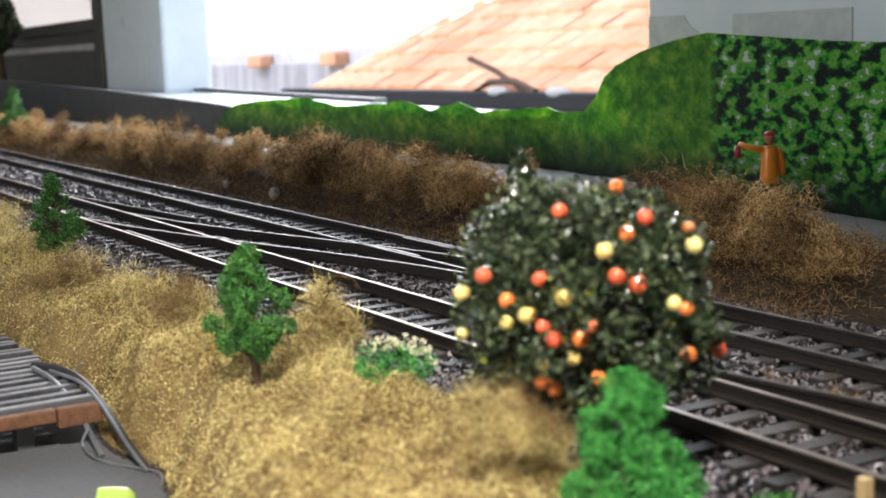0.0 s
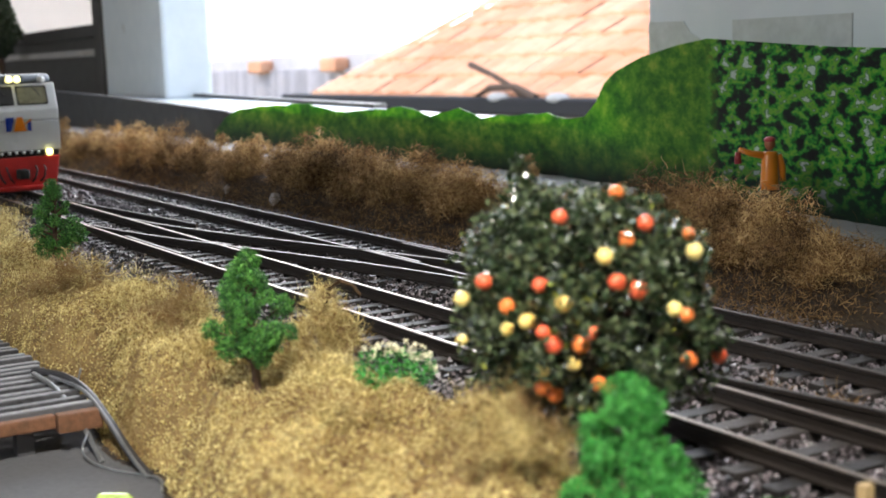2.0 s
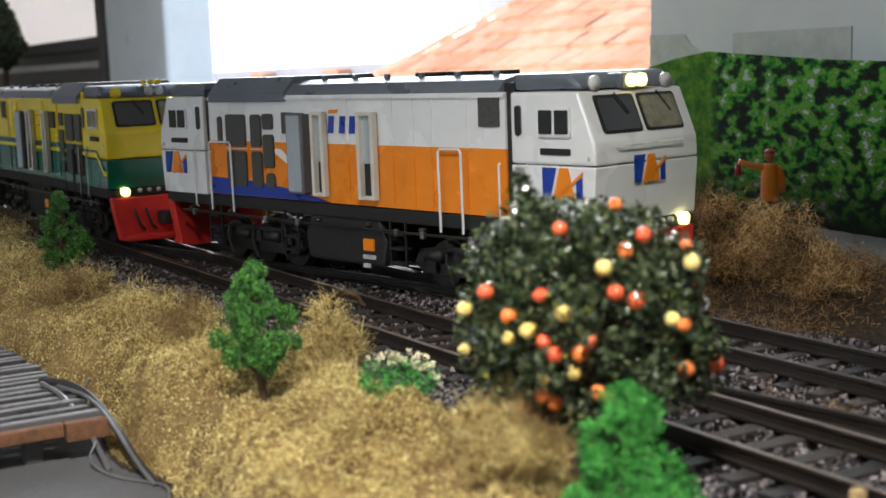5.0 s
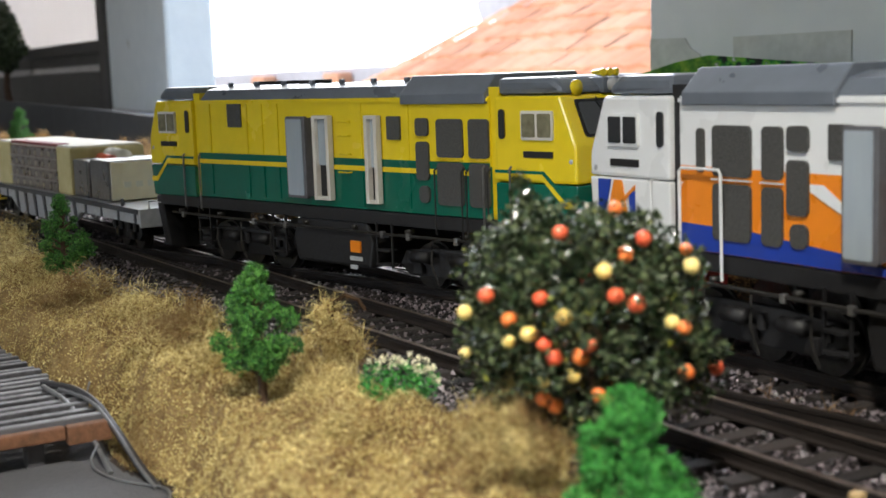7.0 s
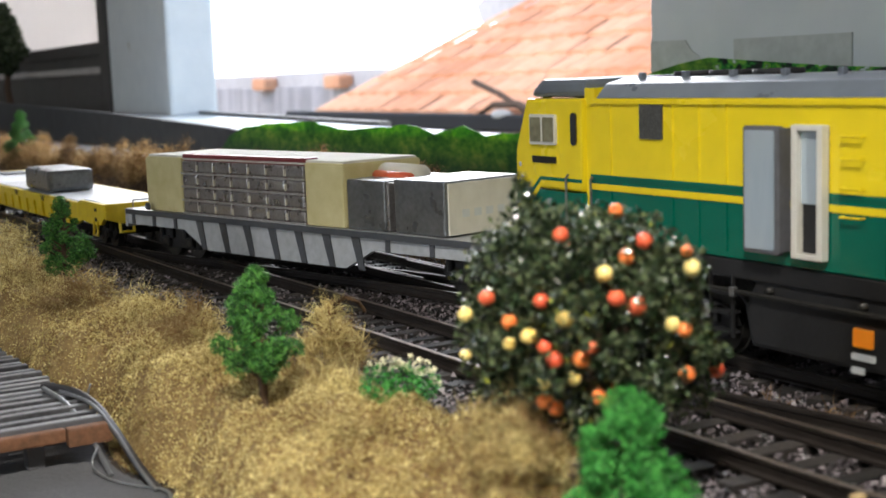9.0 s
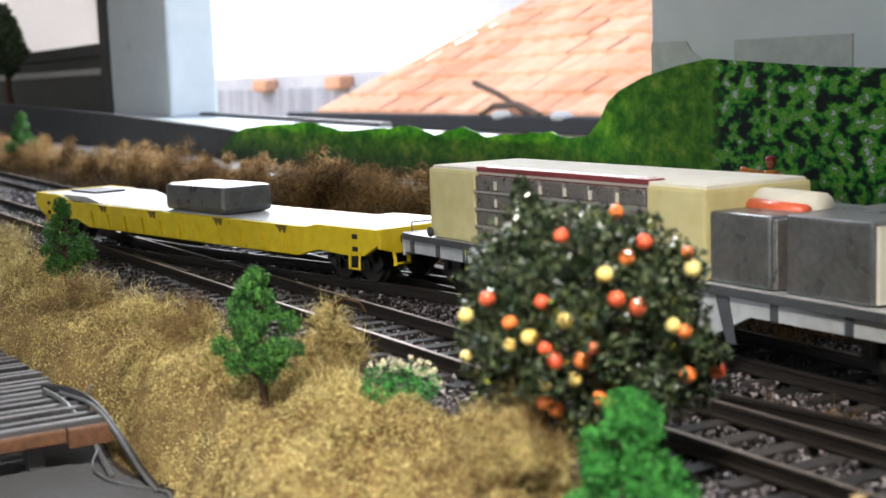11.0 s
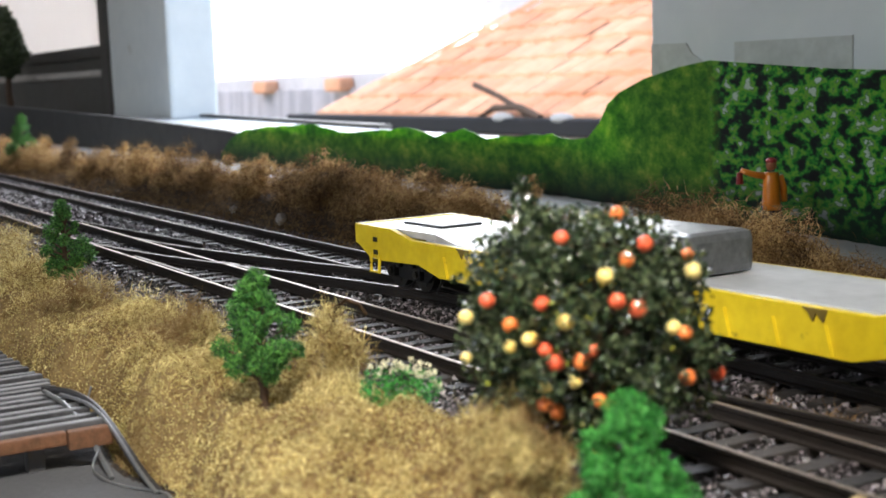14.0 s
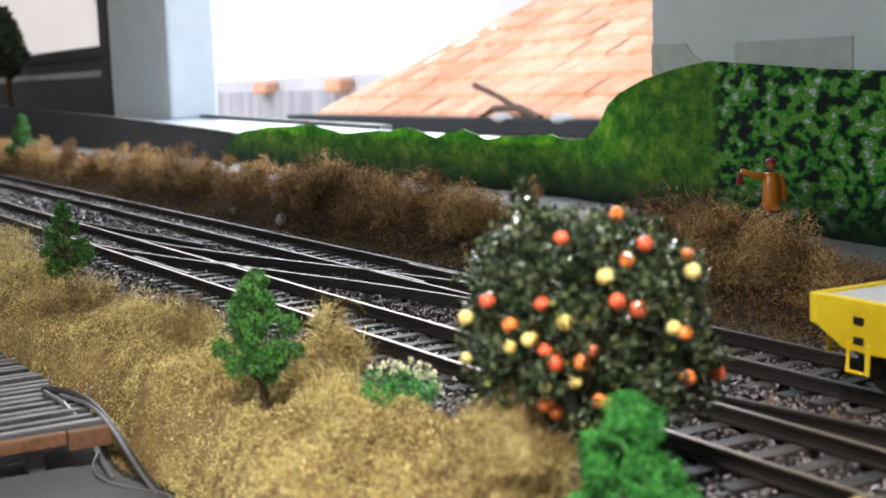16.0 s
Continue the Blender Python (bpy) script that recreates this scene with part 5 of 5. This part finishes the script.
def tuft(name, x, y, h, r, n, mat, label, group, curl=4.5, width=0.00022, lift=-0.0005):
    """A billowing heap of small balls of tangled fibre, with dark gaps between them."""
    z = float(height(np.array(x), np.array(y))) + lift
    k = max(6, int(20 * (r / 0.009)))
    a = RNG.uniform(0, 2 * math.pi, k)
    u = np.sqrt(RNG.random(k))
    d = r * u * (1 + 0.25 * np.sin(a * 3 + x * 900))
    up = h * np.sqrt(np.clip(1.02 - u * u, 0, 1)) * RNG.uniform(0.15, 1.0, k) ** 0.6
    balls = np.stack([x + np.cos(a) * d, y + np.sin(a) * d, z + up * 0.85], 1)
    balls[0] = (x, y, z + h * 0.85)
    size = r * RNG.uniform(0.22, 0.52, k)
    pick = RNG.choice(k, n, p=size ** 1.5 / (size ** 1.5).sum())
    w = RNG.normal(size=(n, 3))
    w /= np.linalg.norm(w, axis=1, keepdims=True)
    roots = balls[pick] + w * (size[pick] * RNG.random(n) ** 0.5)[:, None]
    roots[:, 2] = np.maximum(roots[:, 2], z)
    ways = w * 0.5 + np.array([[0, 0, 0.30]]) + RNG.normal(size=(n, 3)) * 0.8
    ob = fibres(name, roots, ways, RNG.uniform(0.0022, 0.0058, n), RNG.uniform(0.6, 1.3, n) * width, curl * 1.3, 6, mat)
    return tagged(ob, label, "grass tuft", group)


def build_tufts():
    straw, brown = M["straw"], M["brown"]
    lab, grp = "dry straw-yellow tuft of curled fibre on the bank", "tufts on the near bank"
    for x, y, h, r, n in ((-0.2030, 0.0965, 0.0175, 0.0060, 2600), (-0.1330, 0.0890, 0.0130, 0.0055, 2600), (-0.1270, 0.0850, 0.0100, 0.0050, 1600), 
                          (-0.1560, 0.0960, 0.0060, 0.0050, 800), (-0.2300, 0.0950, 0.0060, 0.0060, 700), (-0.2520, 0.0900, 0.0065, 0.0070, 800), (-0.2750, 0.0850, 0.0070, 0.0080, 900),
                          (-0.3050, 0.0800, 0.0080, 0.0090, 1000), (-0.3350, 0.0730, 0.0105, 0.0100, 1200), (-0.3700, 0.0800, 0.0110, 0.0120, 1300), (-0.4200, 0.0860, 0.0130, 0.0130, 1300),
                          (-0.3950, 0.0720, 0.0120, 0.0120, 1200), (-0.1950, 0.0860, 0.0045, 0.0050, 500), (-0.2150, 0.0800, 0.0050, 0.0055, 600), (-0.2450, 0.0780, 0.0045, 0.0060, 500),
                          (-0.1650, 0.0800, 0.0040, 0.0050, 500), (-0.1830, 0.0880, 0.0035, 0.0050, 600), (-0.2900, 0.0980, 0.0050, 0.0060, 500), (-0.4700, 0.0950, 0.0120, 0.0130, 900)):
        tuft("grass_tuft", x, y, h * 0.92, r, int(n * 1.3), straw, lab, grp, 4.5, 0.00017)
    # the long looped stalk on the tallest tuft
    tube("looped_stalk", [(-0.2030, 0.0965, 0.008), (-0.2020, 0.0975, 0.0135), (-0.2000, 0.0985, 0.0150), (-0.1980, 0.1000, 0.0142), (-0.1970, 0.1008, 0.0125)], 0.0005, brown, None, 6, 0.6)
    tagged(bpy.data.objects["looped_stalk"], "looped dry stalk bent over the tall tuft", "stalk")
    lab, grp = "bushy brown clump of curly fibre on the far bank", "clumps on the far bank"
    clumps = [(-0.2600, 0.217, 0.0160, 0.0120), (-0.2430, 0.219, 0.0165, 0.0110), (-0.2300, 0.217, 0.0150, 0.0110), (-0.2160, 0.215, 0.0145, 0.0110), (-0.2480, 0.213, 0.0170, 0.0120), (-0.2360, 0.210, 0.0130, 0.0090), (-0.2250, 0.211, 0.0120, 0.0110), (-0.2120, 0.209, 0.0140, 0.0090), (-0.2030, 0.210, 0.0120, 0.0100), (-0.1930, 0.209, 0.0095, 0.0085),
              (-0.2700, 0.215, 0.0115, 0.0110), (-0.3080, 0.213, 0.0190, 0.0045)]
    rnd = random.Random(31)
    clumps += [(-0.336 - 0.0135 * k, rnd.uniform(0.211, 0.217), rnd.uniform(0.015, 0.020), rnd.uniform(0.009, 0.012)) for k in range(10)]
    x = -0.325
    while x > -1.02:
        clumps.append((x, 0.2125 + rnd.uniform(-0.004, 0.004), rnd.choice((0.012, 0.014, 0.016, 0.019, 0.022)), rnd.uniform(0.0055, 0.0105) * (1 + 0.6 * max(0, -0.5 - x))))
        x -= rnd.uniform(0.010, 0.020)
    for i, (x, y, h, r) in enumerate(clumps):
        tuft("scrub_clump", x, y, h, r, int(1700 * (r / 0.009) ** 1.5), M["tan"] if rnd.random() < 0.75 else brown, lab, grp, 5.0, 0.00022 if x > -0.4 else 0.0003)
    for x, y in ((-0.152, 0.150), (-0.140, 0.152)):
        tuft("scrub_clump", x, y, 0.003, 0.005, 260, brown, "low dark brown scrap of fibre between the tracks", "clumps on the far bank", 2.5, 0.0002, -0.001)


build_tufts()


def crown(name, centre_list, per, size, mat, parent, fill=0.35, label=""):
    """Leaves spread over and inside uneven clumps (x, y, z, radius)."""
    pts = []
    for x, y, z, r in centre_list:
        n = int(per * (r / 0.004) ** 2)
        d = RNG.normal(size=(n, 3))
        d /= np.linalg.norm(d, axis=1, keepdims=True)
        bump = 1 + 0.22 * np.sin(d[:, :1] * 7 + x * 900) * np.cos(d[:, 1:2] * 6 + y * 700) + 0.16 * np.sin(d[:, 2:] * 11 + z * 800)
        rad = r * bump * (1 - fill * RNG.random((n, 1)) ** 2)
        pts.append(np.array([[x, y, z]]) + d * rad)
    v, f = leaflets(np.concatenate(pts), size)
    return raw(name, v.tolist(), f.tolist(), mat, parent, label)


def small_tree(x, y, h, w, mat, label, seed, lean=0.0, clear=0.30, z=None):
    """A model tree: twisted trunk, limbs and clumps of ground foam."""
    rnd = random.Random(seed)
    z = float(height(np.array(x), np.array(y))) - 0.001 if z is None else z
    t = empty("tree")
    top = Vector((x + lean, y, z + h * 0.92))
    trunk = [Vector((x, y, z)).lerp(top, k / 5) + Vector((rnd.uniform(-1, 1), rnd.uniform(-1, 1), 0)) * w * 0.03 for k in range(6)]
    tube("trunk", trunk, h * 0.036, M["bark"], t, 8, 0.3)
    clumps = []
    big = h > 0.04
    count = 13 if big else 26
    for k in range(count):
        u = clear + (0.98 - clear) * (k + 0.5) / count
        v = (u - clear) / (1 - clear)
        spread = w * 0.5 * min(1.0, 0.45 + 2.2 * v) * (1.0 - 0.92 * v ** 2.2) * rnd.uniform(0.55, 1.12)
        a = k * 2.4 + rnd.uniform(-0.4, 0.4)
        c = Vector((x, y, z)).lerp(top, u) + Vector((math.cos(a), math.sin(a), 0)) * spread * (0.66 if big else 0.80)
        c.z += rnd.uniform(-0.03, 0.03) * h
        clumps.append((c.x, c.y, c.z, w * (rnd.uniform(0.165, 0.25) * (1.12 - 0.50 * u) if big else rnd.uniform(0.075, 0.165) * (1.15 - 0.45 * v))))
        tube("limb", [Vector((x, y, z)).lerp(top, max(clear * 0.8, u - 0.12)), c], h * 0.012, M["bark"], t, 5, 0.5)
    for k in range(3):
        clumps.append((top.x, top.y, top.z - h * (0.10 - 0.055 * k), w * (0.12 - 0.022 * k)))
    crown("crown", clumps, 1200 if big else 3800, 0.0016 if big else 0.00024, mat, t, 0.35 if big else 0.5)
    return tagged(t, label, "tree", "model trees")


small_tree(-0.1890, 0.0780, 0.0245, 0.0150, M["green"], "small bright green foam tree on the straw bank", 3, -0.0015, 0.30)
small_tree(-0.3440, 0.0880, 0.0262, 0.0150, M["green"], "slim dark green sapling beside the near track", 8, 0.001, 0.27)
small_tree(-0.1135, 0.0908, 0.0190, 0.0185, M["green_bright"], "bushy bright green foam tree by the fruit tree", 12, 0.0, 0.02)
small_tree(-0.9200, 0.2120, 0.0395, 0.0250, M["green"], "small dark green tree on the far bank", 21, 0.0, 0.1)
small_tree(-1.8550, 0.4150, 0.1450, 0.0750, M["green_dark"], "tall dark conifer standing on the window sill", 25, 0.0, 0.42, 0.0255)


def fruit_tree():
    t = empty("fruit_tree")
    c = Vector((-0.1335, 0.1005, 0.0208))
    to_eye = (EYE - c).normalized()
    right = Vector((0.5127, 0.8579, -0.0347))
    right = (right - to_eye * right.dot(to_eye)).normalized()
    up = to_eye.cross(right)
    z0 = float(height(np.array(c.x), np.array(c.y))) - 0.001
    tube("trunk", [(c.x - 0.001, c.y, z0), (c.x, c.y + 0.0004, 0.004), (c.x + 0.0005, c.y, 0.012), c], 0.0012, M["bark"], t, 8, 0.6)
    rnd = random.Random(4)
    clumps = []
    for k in range(46):
        a, q = k * 2.39996, 1 - 2 * (k + 0.5) / 46
        s = math.sqrt(1 - abs(q) ** (1.7 if q > 0 else 3.2))
        d = Vector((s * math.cos(a), s * math.sin(a), q))
        rr = 0.0134 * rnd.uniform(0.88, 1.12)
        zz = 0.0116 * q * rnd.uniform(0.9, 1.08)
        p = c + Vector((d.x * rr, d.y * rr, zz))
        clumps.append((p.x, p.y, p.z, 0.0044 * rnd.uniform(0.75, 1.2)))
        if k % 3 == 0:
            tube("limb", [c - Vector((0, 0, 0.008)), c.lerp(p, 0.5), p], 0.00045, M["bark"], t, 5, 0.5)
    for k in range(6):
        p = c - right * (0.0072 + 0.0003 * k) + up * (0.0098 + 0.0016 * k)
        clumps.append((p.x, p.y, p.z, 0.0034 - 0.00048 * k))
    crown("crown", clumps, 520, 0.00052, M["green_dark"], t, 0.6, "dense dark glossy leaves")
    crown("leaf_tip", [(p[0], p[1], p[2], p[3] * 1.05) for p in clumps[::3]], 26, 0.00045, material("yellow_leaf", shades((0.22, 0.24, 0.03), 0.6, 1.3), 0.4, scale=300, random_by="island"), t, 0.1)
    # place on the crown, seen from the room: across, up; kind 0 orange, 1 red, 2 pale yellow
    spots = [(0.2, 0.84, 0), (0.39, 0.59, 1), (0.7, 0.52, 0), (0.73, 0.38, 2), (0.26, 0.46, 0), (0.11, 0.33, 2), (-0.19, 0.64, 1), (0.19, 0.14, 1), (0.33, 0.08, 1), (-0.72, 0.15, 1), (-0.32, 0.12, 1), (-0.55, -0.04, 0), (-0.16, -0.02, 2), (-0.41, -0.15, 2), (-0.55, -0.21, 2), (-0.23, -0.33, 1), (0.02, -0.23, 1), (-0.05, -0.32, 0), (-0.3, -0.23, 1), (0.58, -0.06, 2), (0.66, -0.1, 0), (0.69, -0.45, 0), (0.93, -0.43, 1), (-0.1, -0.47, 2), (-0.31, -0.52, 2), (-0.31, -0.66, 0), (-0.23, -0.72, 0), (0.07, -0.62, 0), (0.15, -0.65, 2), (0.05, -1.09, 0), (-0.89, 0.02, 2), (-0.9, -0.31, 2)]
    mats = (M["fruit_orange"], M["fruit_red"], M["fruit_yellow"])
    for dx, dz, kind in spots:
        depth = math.sqrt(max(0.02, 1 - dx * dx - dz * dz))
        p = c + right * dx * 0.0172 + up * dz * 0.0155 + to_eye * depth * rnd.uniform(0.0150, 0.0162)
        r = 0.00098 * rnd.uniform(0.8, 1.15)
        smooth(part("fruit", add_ball(bmesh.new(), p, r, 2, (1, 1, rnd.uniform(0.92, 1.08))), mats[kind], t, ("orange fruit", "reddish fruit", "pale yellow fruit")[kind]))
    tagged(t, "round dark green fruit tree full of orange and yellow fruits", "tree", "model trees")


fruit_tree()


def flower_bush():
    b = empty("flower_bush")
    x, y = -0.1725, 0.0945
    g = float(height(np.array(x), np.array(y))) + 0.0010
    crown("leaves", [(x - 0.0028, y - 0.0034, g + 0.0018, 0.0027), (x - 0.001, y, g + 0.0020, 0.0026), (x + 0.001, y + 0.0030, g + 0.0016, 0.0023)], 900, 0.00034, M["green_bright"], b, 0.4)
    pts = []
    for k in range(34):
        u = k / 33
        pts.append((x - 0.0045 + 0.0075 * u + random.uniform(-0.001, 0.001), y - 0.0035 + 0.0080 * u + random.uniform(-0.001, 0.001), g + 0.0024 + 0.0028 * math.sin(math.pi * (0.15 + 0.8 * u)) + random.uniform(-0.0012, 0.0008)))
    for p in pts:
        crown("blossom", [(*p, 0.00052)], 1100, 0.00026, M["petal"], b, 0.5)
    tagged(b, "low green bush covered with cream-white blossoms", "bush")


flower_bush()


def wooden_peg():
    p = empty("wooden_peg")
    wood = material("pale_wood", shades((0.42, 0.30, 0.15), 0.8, 1.15), 0.7, scale=300, bump=0.3, stretch=(1, 1, 0.2))
    box("peg", (-0.0906, 0.1010, -0.004), (-0.0894, 0.1024, 0.0084), wood, p, 0.0002)
    tagged(p, "short pale wooden peg at the trackside", "peg")
    crown_thing = empty("low_bush")
    crown("leaves", [(-0.0990, 0.0985, 0.0020, 0.0030), (-0.1010, 0.0962, 0.0010, 0.0028)], 700, 0.0004, M["green"], crown_thing, 0.4)
    tagged(crown_thing, "low mossy green bush at the edge of the bank", "bush")


wooden_peg()


def figure():
    """A plain painted figure with one arm held out and a lantern."""
    bm = bmesh.new()

    def mark(i):
        for f in bm.faces:
            if f not in seen:
                f.material_index = i
                seen.add(f)
    seen = set()
    ax = Vector((0.5127, 0.8579, 0)).normalized()      # across the figure, as it faces the room

    def P(a, z, d=0.0):
        return Vector((-0.3118, 0.310, 0)) + ax * a + Vector((-ax.y, ax.x, 0)) * d + Vector((0, 0, z))
    for a in (-0.0017, 0.0017):
        add_tube(bm, [P(a, -0.0045), P(a, 0.001), P(a * 0.9, 0.0068)], 0.0014, 10, 1.15)
    mark(1)
    add_tube(bm, [P(0, 0.0055), P(0, 0.009), P(0, 0.0135), P(0, 0.0165), P(0, 0.0178)], 0.0031, 12, 0.75)
    add_tube(bm, [P(-0.0020, 0.0166), P(-0.0062, 0.0174), P(-0.0100, 0.0188)], 0.0012, 8, 0.7)
    add_tube(bm, [P(0.0026, 0.0166), P(0.0040, 0.0125), P(0.0042, 0.0082)], 0.0013, 8, 0.8)
    mark(0)
    add_ball(bm, P(0, 0.0203), 0.0018, 2, (1, 1, 1.15))
    mark(3)
    add_ball(bm, P(0, 0.0216), 0.0019, 2, (1, 1, 0.6))
    add_tube(bm, [P(-0.0103, 0.0142), P(-0.0103, 0.0180)], 0.0012, 10, 0.8)
    mark(2)
    me = bpy.data.meshes.new("figurine")
    bm.to_mesh(me)
    bm.free()
    for m in (M["orange"], M["black"], material("maroon_red", shades((0.35, 0.03, 0.03)), 0.4, scale=200), material("figure_skin", shades((0.35, 0.13, 0.06)), 0.6, scale=200)):
        me.materials.append(m)
    ob = smooth(new("figurine", me))
    tagged(ob, "painted figurine in orange holding a red lantern", "figurine")


figure()


def old_track():
    """A broken length of toy track on the road: slats on beams, two rails bent down to the ground."""
    t = empty("track_section", pose(-0.006, 0, 0))
    tagged(t, "weathered grey slatted track section with two bent rails", "track section")
    slat = material("grey_slat", [(0.03, 0.03, 0.034), (0.10, 0.10, 0.11)], 0.45, scale=200, bump=0.3, random_by="object")
    brown = material("rusty_brown_edge", [(0.09, 0.042, 0.02), (0.20, 0.09, 0.045)], 0.75, scale=200, bump=0.3)
    x = -0.2235
    k = 0
    while x > -0.30:
        y1 = 0.0648 - 0.05 * max(0, -0.245 - x) - random.uniform(0, 0.0015)
        s = box("slat", (x - 0.0022, 0.010, -0.0082), (x, y1, -0.0062 + random.uniform(-0.0002, 0.0003)), slat, t, 0.0003)
        x -= 0.0043
        k += 1
    for y in (0.024, 0.0395, 0.0565):
        box("beam", (-0.300, y, -0.0100), (-0.2240, y + 0.0035, -0.0083), slat, t, 0.0002)
    box("rail_strip", (-0.300, 0.0440, -0.0060), (-0.2300, 0.0452, -0.0050), slat, t, 0.0002)
    box("edge_plank", (-0.2228, 0.010, -0.0094), (-0.2206, 0.0560, -0.0070), brown, t, 0.0004, "rusty brown edge plank")
    box("edge_plank", (-0.2226, 0.0562, -0.0104), (-0.2200, 0.0640, -0.0070), brown, t, 0.0004)
    for y in (0.015, 0.050):
        for xx in (-0.295, -0.228):
            box("foot", (xx, y, -0.0150), (xx + 0.003, y + 0.003, -0.0100), slat, t, 0.0002)
    metal = material("bent_grey_rail", shades((0.24, 0.25, 0.26), 0.8, 1.2), 0.35, 0.6, scale=300)
    dark = material("dark_rail", shades((0.04, 0.04, 0.045), 0.8, 1.3), 0.35, 0.3, scale=300)

    def bent(name, pts, r, mat):
        # smooth the corner points into a curve
        q = [Vector(p) for p in pts]
        for _ in range(3):
            q = [q[0]] + [v for a, b in zip(q, q[1:]) for v in (a.lerp(b, 0.25), a.lerp(b, 0.75))] + [q[-1]]
        return tube(name, q, r, mat, t, 7)

    bent("bent_rail", [(-0.2520, 0.0600, -0.0058), (-0.2428, 0.0632, -0.0052), (-0.2300, 0.0642, -0.0056), (-0.2160, 0.0640, -0.0085), (-0.2060, 0.0645, -0.0125), (-0.1995, 0.0652, -0.0143)], 0.00075, dark)
    bent("bent_rail", [(-0.2435, 0.0610, -0.0054), (-0.2300, 0.0636, -0.0052), (-0.2160, 0.0636, -0.0080), (-0.2055, 0.0640, -0.0120), (-0.1990, 0.0646, -0.0141)], 0.00035, metal)
    bent("bent_rail", [(-0.2480, 0.0590, -0.0054), (-0.2350, 0.0602, -0.0058), (-0.2220, 0.0608, -0.0095), (-0.2120, 0.0610, -0.0142)], 0.00048, metal)
    bent("wire", [(-0.2170, 0.0605, -0.0100), (-0.2170, 0.0585, -0.0135), (-0.2090, 0.0600, -0.0142), (-0.2020, 0.0640, -0.0142), (-0.1960, 0.0660, -0.0135), (-0.1900, 0.0640, -0.0140)], 0.00022, metal)
    bent("wire", [(-0.2400, 0.0660, -0.0040), (-0.2405, 0.0655, -0.0060)], 0.0002, metal)
    st = empty("pebble")
    bm = add_ball(bmesh.new(), (-0.2200, 0.0395, -0.0125), 0.0028, 2, (1, 1.1, 0.75))
    for v in bm.verts:
        v.co += Vector([random.uniform(-0.0004, 0.0004) for _ in range(3)])
    part("stone", bm, material("pale_pebble", shades((0.38, 0.33, 0.24)), 0.8, scale=300, bump=0.3), st)
    tagged(st, "pale tan pebble beside the track section", "pebble")
    for x, y, z, r in ((-0.4617, 0.2012, -0.0002, 0.0024), (-0.5105, 0.2012, 0.0006, 0.0018)):
        bm = add_ball(bmesh.new(), (x, y, z), r, 2, (0.9, 0.8, 1.25))
        for v in bm.verts:
            v.co += Vector([random.uniform(-0.0005, 0.0005) for _ in range(3)])
        tagged(part("stone", bm, material("chalky_stone", shades((0.50, 0.46, 0.42)), 0.85, scale=300, bump=0.4)), "pale chalky stone at the foot of the brown scrub", "stone", "pale stones")
    led = empty("led")
    tagged(led, "pale yellow-green led with two wire legs on the road", "led")
    d = Vector((0.5127, 0.8579, 0.0)).normalized()
    p = Vector((-0.1868, 0.0545, -0.0120))
    bm = add_tube(bmesh.new(), [p - d * 0.0030, p - d * 0.0028, p, p + d * 0.0012, p + d * 0.0020, p + d * 0.0023], 0.0024, 18)
    for v in bm.verts:
        u = (v.co - p).dot(d)
        if u > 0.0008:
            ax = p + d * u
            k2 = math.sqrt(max(0.02, 1 - ((u - 0.0004) / 0.0021) ** 2))
            v.co = ax + (v.co - ax) * k2
    smooth(part("lens", bm, material("led_epoxy", shades((0.55, 0.72, 0.16), 0.95, 1.05), 0.15, scale=100, trans=0.3, coat=0.5), led))
    for o in (-0.0008, 0.0008):
        n = Vector((-d.y, d.x, 0)) * o
        tube("leg", [p + n - d * 0.003, p + n - d * 0.006 + Vector((0, 0, 0.0005)), p + n * 3 - d * 0.012 - Vector((0, 0, 0.0016))], 0.0002, M["rail"], led, 6)


old_track()


motions()
